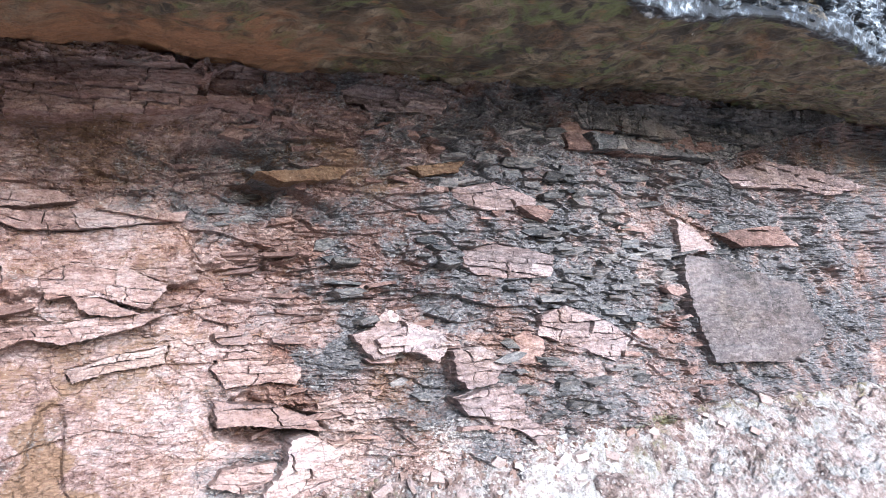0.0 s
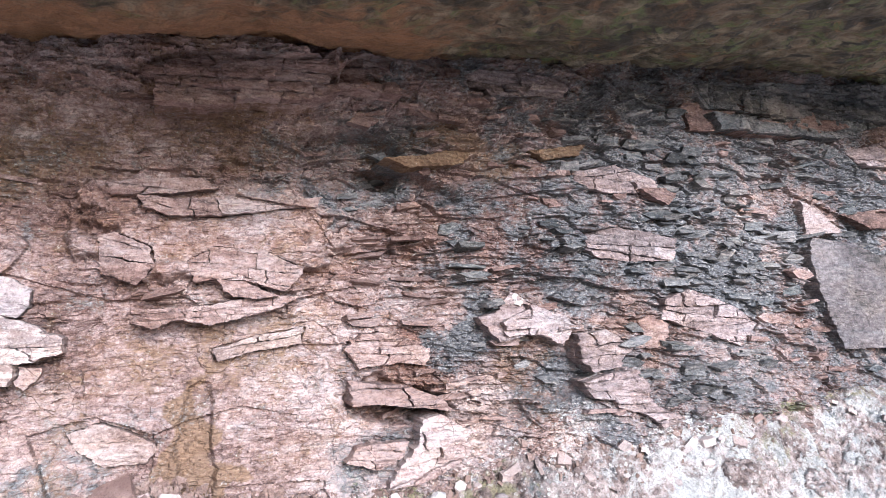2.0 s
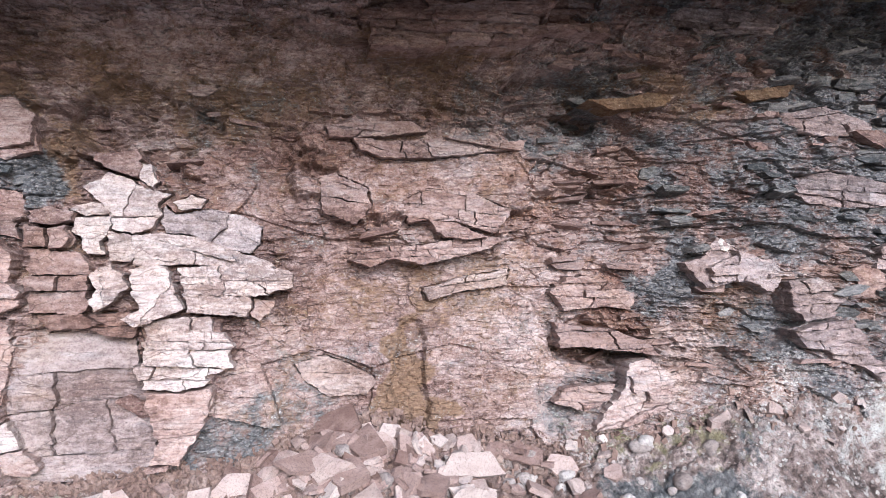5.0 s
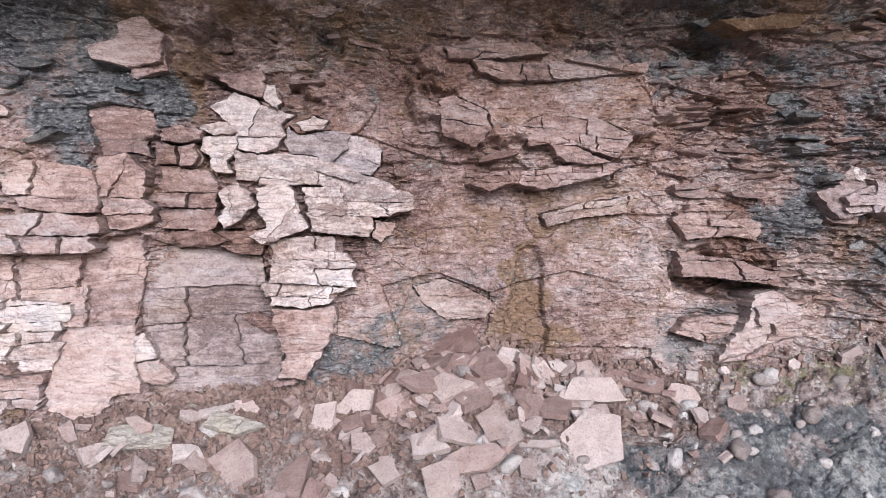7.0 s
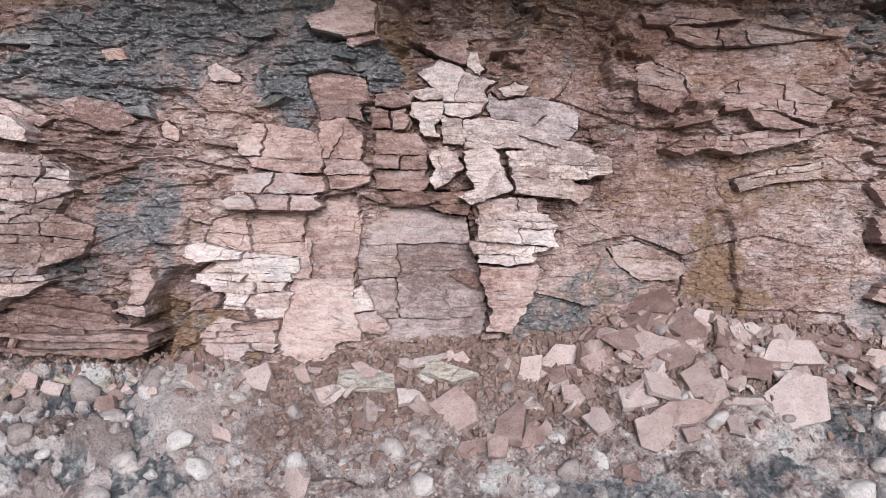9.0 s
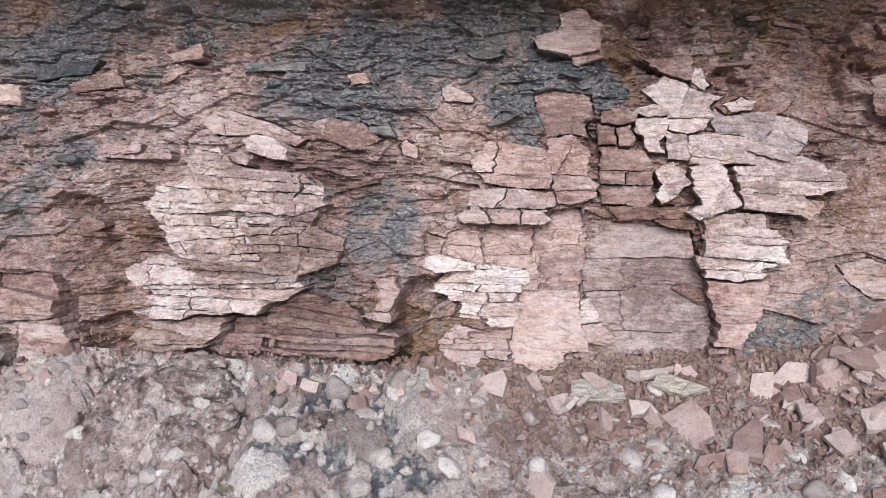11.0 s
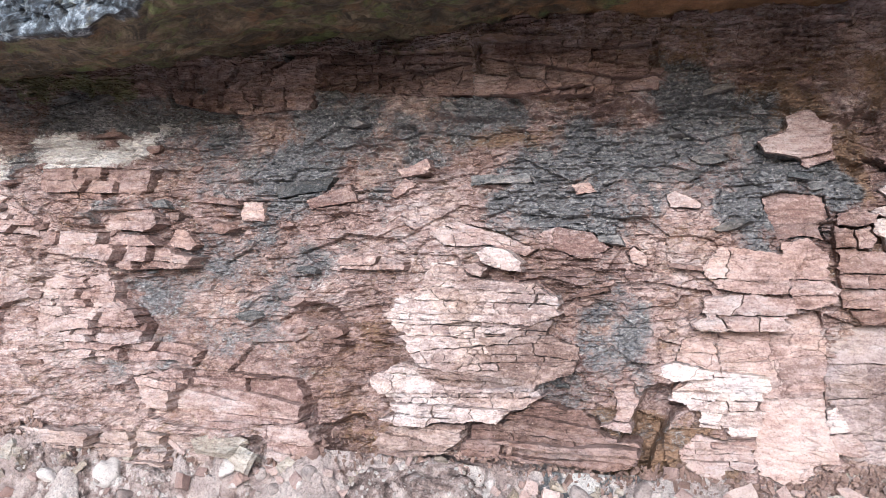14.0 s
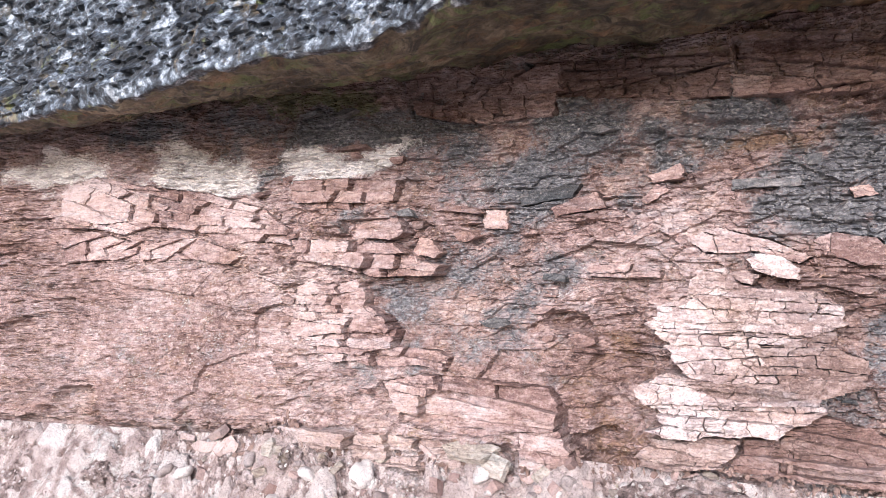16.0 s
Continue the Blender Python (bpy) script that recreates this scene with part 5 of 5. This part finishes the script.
def crack_warp(pts, seed):
    """Bends straight cracks; the same everywhere, so that neighbours fit."""
    p = np.array(pts)
    x, z = p[:, 0], p[:, 1]
    wx = x + 0.012 * vnoise(x * 8, z * 8, seed) + 0.005 * (lattice(np.floor(x * 90), np.floor(z * 90), seed + 3) - 0.5)
    wz = z + 0.010 * vnoise(x * 7, z * 9, seed + 5) + 0.0045 * (lattice(np.floor(x * 80), np.floor(z * 80), seed + 8) - 0.5)
    lamina = np.floor((z + 0.004 * vnoise(x * 9, z * 9, seed + 11)) / 0.012)
    wx = wx + 0.013 * (lattice(lamina, lamina * 0, seed + 12) - 0.5)
    return list(zip(wx.tolist(), wz.tolist()))


def area(poly):
    return abs(sum(ax * bz - bx * az for (ax, az), (bx, bz) in zip(poly, poly[1:] + poly[:1]))) / 2


def slices(poly, angle, size, rnd, swing):
    """Cuts a panel into strips across the direction of angle; their widths vary round size."""
    res = []
    nx, nz = -math.sin(angle), math.cos(angle)
    low, high = min(p[0] * nx + p[1] * nz for p in poly), max(p[0] * nx + p[1] * nz for p in poly)
    mx, mz = sum(p[0] for p in poly) / len(poly), sum(p[1] for p in poly) / len(poly)
    at = low + size * 2.0 ** rnd.uniform(-0.9, 0.9)
    while at < high - 0.45 * size and len(poly) > 2:
        a = angle + radians(rnd.gauss(0, swing))
        px, pz = mx + (at - mx * nx - mz * nz) * nx, mz + (at - mx * nx - mz * nz) * nz
        cx, cz = -math.sin(a), math.cos(a)
        strip = clip(poly, px, pz, cx, cz)
        poly = clip(poly, px, pz, -cx, -cz)
        if len(strip) > 2:
            res.append(strip)
        at += size * 2.0 ** rnd.uniform(-0.9, 0.9)
    return res + ([poly] if len(poly) > 2 else [])


def build_outcrop(spec, seed):
    rnd = random.Random(seed)
    line = spec["outline"]
    mx, mz = spec["mx"], min(p[1] for p in line)
    my = float(wall_y(mx, mz))
    pieces = []
    for bed in slices(line, radians(spec["dip"]), spec["sz"], rnd, spec["swing"]):
        step = rnd.uniform(-1, 1) * 1.3 * spec["var"]
        shift = rnd.uniform(-1, 1) * spec["rag"]
        for poly in slices(bed, radians(90 + spec["dip"]), spec["sx"], rnd, spec["skew"]):
            if area(poly) < 1.2e-4:
                continue
            edge = []
            for (ax, az), (bx, bz) in zip(poly, poly[1:] + poly[:1]):
                n = max(1, min(24, int(math.hypot(bx - ax, bz - az) / 0.008)))
                edge += [(ax + (bx - ax) * i / n, az + (bz - az) * i / n) for i in range(n)]
            x, z = sum(p[0] for p in edge) / len(edge), sum(p[1] for p in edge) / len(edge)
            gap = rnd.choice((0.0004, 0.0008, 0.0013, 0.002, 0.0034)) * min(1.0, spec["sz"] / 0.025)
            ring = []
            for px, pz in crack_warp(edge, 300):
                px, pz = px + shift - x, pz - z
                k = max(0.7, 1 - gap / max(1e-4, math.hypot(px, pz)))
                ring.append((px * k, pz * k))
            out = spec["out"] + spec["turn"] * (x - mx) - spec["lean"] * (z - spec["mz"]) + step + rnd.uniform(-0.5, 0.5) * spec["var"]
            ta, tb = rnd.gauss(0, 0.05) + spec["turn"], rnd.gauss(0, 0.06) - 0.2 - spec["lean"]
            phase = rnd.uniform(0, 9)

            def front(px, pz, out=out, ta=ta, tb=tb, x=x, z=z, phase=phase):
                wave = noise.noise((9 * (x + px), phase, 13 * (z + pz))) * 0.005 + noise.noise((30 * (x + px), phase, 70 * (z + pz))) * 0.003
                return out + ta * px + tb * pz + wave

            size = max(0.012, min(0.03, math.sqrt(area(poly)) / 4))
            me = shard("slab", ring, front, out - 0.11, size, rnd, 0.0035)
            pieces.append((me, x, float(wall_y(x, z)), z))
    if len(pieces) == 1:
        me, x, y, z = pieces[0]
        return tagged(part("proud_slab", me, spec["material"], None, Matrix.Translation((x, y, z))), spec["label"], "rock slab", "single slabs proud of the wall")
    base = tagged(thing("fractured_outcrop", mx, my, mz), spec["label"], "rock outcrop", "fractured outcrops of the wall")
    for me, x, y, z in pieces:
        part("slab", me, spec["material"], base, Matrix.Translation((x - mx, y - my, z - mz)))
    return base


for _k, _spec in enumerate(OUTCROPS):
    build_outcrop(_spec, 100 + _k)


def stone_mesh(name, w, h, d, rnd):
    """A loose angular slab: w along x, h along z, d thick along y, about its middle."""
    ring = []
    if rnd.random() < 0.8 and w < 3.5 * h:
        n, turn = rnd.choice((4, 4, 5, 5, 6)), rnd.uniform(0, 6.28)
        for k in range(n):
            a = turn + (k + rnd.uniform(-0.33, 0.33)) * 2 * math.pi / n
            ring.append((math.cos(a) * w * rnd.uniform(0.46, 0.66), math.sin(a) * h * rnd.uniform(0.46, 0.66)))
    for sx, sz in ((-1, -1), (1, -1), (1, 1), (-1, 1)) if not ring else ():
        x, z = sx * w * rnd.uniform(0.30, 0.54), sz * h * rnd.uniform(0.30, 0.54)
        if rnd.random() < 0.3:
            k, m = rnd.uniform(0.2, 0.6), rnd.uniform(0.2, 0.6)
            pair = [(x, z * (1 - k)), (x * (1 - m), z)]
            ring += pair if sx * sz > 0 else pair[::-1]
        else:
            ring.append((x, z))
    edge = []
    for (ax, az), (bx, bz) in zip(ring, ring[1:] + ring[:1]):
        length = math.hypot(bx - ax, bz - az)
        n = max(1, min(5, int(length / 0.018)))
        w1 = 0.09 * length / n
        edge += [(ax + (bx - ax) * i / n + (rnd.uniform(-w1, w1) if i else 0), az + (bz - az) * i / n + (rnd.uniform(-w1, w1) if i else 0)) for i in range(n)]
    la, lb, phase = rnd.uniform(-0.25, 0.25) * d / w, rnd.uniform(-0.3, 0.3) * d / h, rnd.uniform(0, 90)

    def front(x, z):
        return d / 2 + la * x + lb * z + 0.12 * d * noise.noise((x * 25, phase, z * 25))

    return shard(name, edge, front, -d / 2, max(0.014, min(w, h) / 3), rnd, min(0.002, d * 0.15))


def cobble_mesh(name, rnd, fine=3, rough=1.0):
    """A rounded pebble of unit size."""
    bm = bmesh.new()
    bmesh.ops.create_icosphere(bm, subdivisions=fine, radius=0.5)
    off = Vector((rnd.uniform(0, 50), rnd.uniform(0, 50), rnd.uniform(0, 50)))
    for v in bm.verts:
        v.co *= 1 + 0.5 * noise.noise(v.co * 1.7 + off) + rough * (0.16 * noise.noise(v.co * 4.5 + off) + 0.08 * noise.noise(v.co * 11 + off) + 0.04 * noise.noise(v.co * 25 + off))
    me = bpy.data.meshes.new(name)
    bm.to_mesh(me)
    bm.free()
    for p in me.polygons:
        p.use_smooth = True
    return me


_r = random.Random(5)
# thin flakes that stand out of the beds
_flakes = [stone_mesh("flake", _r.uniform(0.04, 0.14), _r.uniform(0.012, 0.04), 0.09, _r) for _ in range(36)]
for _k, _m in enumerate(_flakes):
    _m.materials.append((RUSSET, BROWN, BLACK)[_k // 12])
_count = 0
while _count < 295:
    _x, _v = _r.uniform(-4.7, 2.2) if _count % 5 < 2 else _r.uniform(0.05, 2.4), _r.uniform(0.05, 0.95)
    _z = float(foot_z(_x) + (roof_z(_x) - foot_z(_x)) * _v)
    _ax, _az = np.array([_x]), np.array([_z])
    if any(bool(within(_ax, _az, o["outline"])[0]) for o in OUTCROPS) or any(float(blob(_ax, _az, *s)[0]) > 0.3 for s in SMOOTH):
        continue
    _out = float(relief(_ax, _az)[0])
    _black = float(patches(_ax, _az, ALGAE)[0])
    _tone = 2 if _black > 0.4 else 1 if float(patches(_ax, _az, UMBER)[0]) > 0.3 or _count % 3 == 0 else 0
    part("flake", _flakes[_tone * 12 + _count % 12], None, rock_wall,
         pose(_x, float(wall_y(_x, _z)) - _out + _r.uniform(0.005, 0.03), _z, _r.uniform(-12, 12), _r.uniform(-14, 10), _r.uniform(-12, 12)))
    _count += 1


# ---- fallen slabs on the ledge ----
def ledge_top(x, y):
    ax, ay = np.array([x]), np.array([y])
    return float((ledge_z(ax, ay) + ledge_bumps(ax, ay))[0])


def fallen(items, label, seed, material, name="fallen_slab", category="stone", group="fallen slabs on the ledge", flat=0.26):
    rnd = random.Random(seed)
    for x, y, w, h in items:
        h = h * 1.1
        d = max(0.01, min(w, h) * flat * rnd.uniform(0.8, 1.4))
        tilt = -50 + rnd.uniform(-20, 26)
        z = ledge_top(x, y)
        lift = 0.012 + d * 0.5
        ob = part(name, stone_mesh(name, w * 1.12, h * 1.12, d, rnd), material, None, pose(x, y - lift * 0.6, z + lift * 0.8, tilt, rnd.uniform(-18, 18), rnd.uniform(-30, 30)))
        tagged(ob, label, category, group)


fallen([(-0.923, 1.740, 0.129, 0.060), (-0.902, 1.690, 0.194, 0.039), (-1.027, 1.705, 0.062, 0.076), (-0.636, 1.874, 0.155, 0.082), (-0.686, 1.812, 0.089, 0.071), (-0.554, 1.797, 0.110, 0.108),
        (-0.711, 1.746, 0.200, 0.070), (-0.666, 1.721, 0.116, 0.086), (-0.611, 1.701, 0.095, 0.086), (-0.427, 1.786, 0.082, 0.064), (-0.539, 1.721, 0.061, 0.053), (-0.372, 1.673, 0.088, 0.071)],
       "angular pink mudstone slab fallen onto the red gravel", 1, FRESH)
fallen([(-0.252, 1.740, 0.193, 0.068), (-0.251, 1.684, 0.126, 0.049), (-0.284, 1.611, 0.199, 0.120), (-0.657, 1.613, 0.133, 0.070), (-0.730, 1.596, 0.104, 0.074), (-0.554, 1.633, 0.071, 0.088),
        (-0.518, 1.606, 0.093, 0.068), (-0.708, 1.503, 0.107, 0.080), (-0.859, 1.521, 0.076, 0.060), (-0.468, 1.549, 0.054, 0.055), (-0.607, 1.497, 0.053, 0.037), (-0.443, 1.589, 0.128, 0.022)],
       "pale pink broken slab lying in the rubble heap", 2, DRY)
fallen([(-0.631, 1.552, 0.148, 0.066), (-1.089, 1.528, 0.084, 0.126), (-1.037, 1.485, 0.058, 0.062), (-0.915, 1.600, 0.065, 0.057), (-0.442, 1.717, 0.071, 0.027), (-0.091, 1.827, 0.213, 0.052),
        (-0.358, 1.717, 0.090, 0.018), (-0.461, 1.653, 0.035, 0.061), (-0.446, 1.620, 0.052, 0.046), (-1.244, 1.558, 0.120, 0.088), (-1.202, 1.465, 0.085, 0.039), (-1.134, 1.469, 0.054, 0.070)],
       "red-brown mudstone slab fallen on the ledge", 3, FRESH)
fallen([(-1.327, 1.724, 0.093, 0.042), (-1.392, 1.702, 0.059, 0.030), (-1.807, 1.589, 0.075, 0.075), (-1.481, 1.525, 0.040, 0.064), (-1.349, 1.492, 0.034, 0.047), (-1.376, 1.593, 0.081, 0.040),
        (-4.546, 1.320, 0.096, 0.072), (-4.692, 1.294, 0.062, 0.025), (-4.577, 1.280, 0.097, 0.036), (2.427, 1.966, 0.072, 0.050), (2.999, 2.136, 0.060, 0.038)],
       "small pale angular stone lying on gravel", 4, DRY, flat=0.35)
fallen([(-1.273, 1.662, 0.190, 0.053), (-1.508, 1.623, 0.165, 0.066), (-3.523, 1.483, 0.181, 0.075), (-3.429, 1.467, 0.125, 0.069)], "yellowish sandstone slab with thin lichen on the ledge", 9, YELLOW, flat=0.25)


def scatter_slabs(count, seed):
    """The smaller slabs of the rubble heap."""
    rnd = random.Random(seed)
    for k in range(count):
        x = rnd.gauss(-0.55, 0.22) if k % 3 else rnd.uniform(-1.9, 0.2)
        y = float(wall_y(x, foot_z(x))) - 0.04 - abs(rnd.gauss(0.08, 0.12))
        w = rnd.choice((0.022, 0.03, 0.04, 0.055, 0.07, 0.085))
        h, d = w * rnd.uniform(0.45, 1.1), w * rnd.uniform(0.16, 0.35)
        ob = part("fallen_chip", stone_mesh("fallen_chip", w, h, d, rnd), (FRESH, FRESH, FRESH, DRY)[k % 4], None,
                  pose(x, y - 0.01, ledge_top(x, y) + 0.012, rnd.uniform(-90, -15), rnd.uniform(-50, 50), rnd.uniform(-60, 60)))
        tagged(ob, "small angular red mudstone chip in the rubble", "stone", "small chips of the rubble heap")


scatter_slabs(230, 31)


def foot_chips(count, seed):
    """Chips that lie along the foot of the wall."""
    rnd = random.Random(seed)
    for k in range(count):
        x = rnd.uniform(-4.6, -1.9) if k % 4 else rnd.uniform(0.1, 2.2)
        y = float(wall_y(x, foot_z(x))) - 0.02 - abs(rnd.gauss(0, 0.06))
        w = rnd.choice((0.02, 0.03, 0.04, 0.055, 0.07))
        ob = part("fallen_chip", stone_mesh("fallen_chip", w, w * rnd.uniform(0.4, 1.0), w * rnd.uniform(0.2, 0.5), rnd), (DRY, FRESH, YELLOW, FRESH)[k % 4], None,
                  pose(x, y, ledge_top(x, y) + 0.008, rnd.uniform(-90, -20), rnd.uniform(-40, 40), rnd.uniform(-60, 60)))
        tagged(ob, "small angular stone lying along the wall's foot", "stone", "chips along the foot of the wall")


foot_chips(130, 33)

_pebbles = [cobble_mesh("cobble", random.Random(200 + k)) for k in range(10)]
for _m in _pebbles:
    _m.materials.append(COBBLE)
_boulders = [cobble_mesh("cobble", random.Random(240 + k), 5, 1.7) for k in range(5)]
for _m in _boulders:
    _m.materials.append(CONGLOMERATE)


def cobbles(items, label, seed, sunk=0.2):
    rnd = random.Random(seed)
    for x, y, w, h in items:
        z = ledge_top(x, y)
        ob = new("cobble", rnd.choice(_boulders if w > 0.09 else _pebbles))
        ob.matrix_basis = pose(x, y + 0.12 * w, z - (0.3 * h if w > 0.1 else 0.12 * h), rnd.uniform(-40, 0), rnd.uniform(-15, 15), rnd.uniform(-15, 15)) @ Matrix.Diagonal((w * 1.08, max(w, h) * 0.9, h * 1.15, 1))
        tagged(ob, label, "cobble", "cobbles on the ledge")


cobbles([(-2.964, 1.436, 0.248, 0.314), (-2.731, 1.505, 0.269, 0.121), (-2.735, 1.379, 0.144, 0.148), (-2.592, 1.373, 0.097, 0.070), (-2.459, 1.383, 0.087, 0.078), (-2.385, 1.381, 0.060, 0.051),
         (-2.297, 1.401, 0.094, 0.060), (-2.280, 1.504, 0.079, 0.079), (-2.672, 1.351, 0.151, 0.075)], "rounded grey-pink cobble set in the conglomerate", 11)
cobbles([(-4.841, 1.175, 0.177, 0.106), (-4.087, 1.331, 0.099, 0.055), (-3.918, 1.368, 0.086, 0.108), (-4.351, 1.257, 0.115, 0.081), (-4.188, 1.287, 0.112, 0.078), (-5.042, 1.148, 0.145, 0.100), (-3.766, 1.395, 0.106, 0.064), (-0.109, 1.594, 0.042, 0.042), (-0.041, 1.591, 0.051, 0.048), (-0.093, 1.654, 0.138, 0.035),
         (-0.184, 1.423, 0.085, 0.063), (-0.113, 1.591, 0.045, 0.036), (-0.618, 1.441, 0.159, 0.087), (-1.413, 1.451, 0.062, 0.062), (-1.536, 1.412, 0.038, 0.038), (-1.495, 1.430, 0.038, 0.031), (-1.578, 1.353, 0.121, 0.045)],
        "pale rounded cobble weathering out of the ledge", 12)
cobbles([(-2.075, 1.572, 0.043, 0.040), (-2.088, 1.524, 0.065, 0.054), (-1.838, 1.562, 0.042, 0.042), (-0.857, 1.459, 0.039, 0.070), (1.436, 1.672, 0.153, 0.109), (1.707, 1.636, 0.138, 0.092)], "white rounded pebble resting on the ledge", 13)

# smaller pebbles of the conglomerate
_count = 0
while _count < 290:
    _x = _r.uniform(-4.8, 2.0)
    _y = float(wall_y(_x, foot_z(_x))) - _r.uniform(0.05, 0.45)
    if _x > 0.6 or -1.75 < _x < -0.1 and _r.random() < 0.6:
        continue
    _s = _r.choice((0.018, 0.025, 0.03, 0.04, 0.055))
    _ob = new("pebble", _pebbles[_count % 10])
    _ob.parent = rock_ledge
    _ob.matrix_basis = pose(_x, _y, ledge_top(_x, _y), _r.uniform(-60, 20), _r.uniform(-40, 40), _r.uniform(0, 180)) @ Matrix.Diagonal((_s * 1.3, _s, _s * 0.85, 1))
    _count += 1


def gravel(count, seed):
    """Red chips strewn over the foot of the wall, in one mesh."""
    rnd = random.Random(seed)
    verts, faces = [], []
    xs = np.array([rnd.gauss(-0.95, 0.5) if rnd.random() < 0.85 else rnd.uniform(-4.6, 1.6) for _ in range(count)])
    ys = wall_y(xs, foot_z(xs)) + 0.02 - np.array([abs(rnd.gauss(0, 0.17 if -1.9 < x < 0.1 else 0.05)) for x in xs])
    zs = ledge_z(xs, ys) + ledge_bumps(xs, ys) + 0.004
    for x, y, z in zip(xs.tolist(), ys.tolist(), zs.tolist()):
        s = rnd.choice((0.004, 0.005, 0.006, 0.008, 0.011, 0.016)) * rnd.uniform(0.7, 1.3)
        m = pose(x, y, z, rnd.uniform(0, 360), rnd.uniform(0, 360), rnd.uniform(0, 360))
        k = len(verts)
        a, b, c = s * rnd.uniform(0.7, 1.3), s * rnd.uniform(0.35, 0.8), s * rnd.uniform(0.15, 0.45)
        for p in ((-a, -b, -c), (a, -b * 0.7, -c), (a * 0.7, b, -c), (-a * 0.8, b * 0.8, -c), (-a * 0.7, -b, c), (a * 0.8, -b * 0.5, c), (a * 0.5, b * 0.7, c), (-a * 0.6, b * 0.6, c)):
            verts.append(tuple(m @ Vector(p)))
        faces += [(k, k + 3, k + 2, k + 1), (k + 4, k + 5, k + 6, k + 7)] + [(k + i, k + (i + 1) % 4, k + 4 + (i + 1) % 4, k + 4 + i) for i in range(4)]
    me = bpy.data.meshes.new("red_gravel")
    me.from_pydata(verts, [], faces)
    me.materials.append(GRAVEL)
    return tagged(new("red_gravel", me), "loose red mudstone chips strewn along the wall's foot", "gravel", kind="stuff")


gravel(9000, 21)
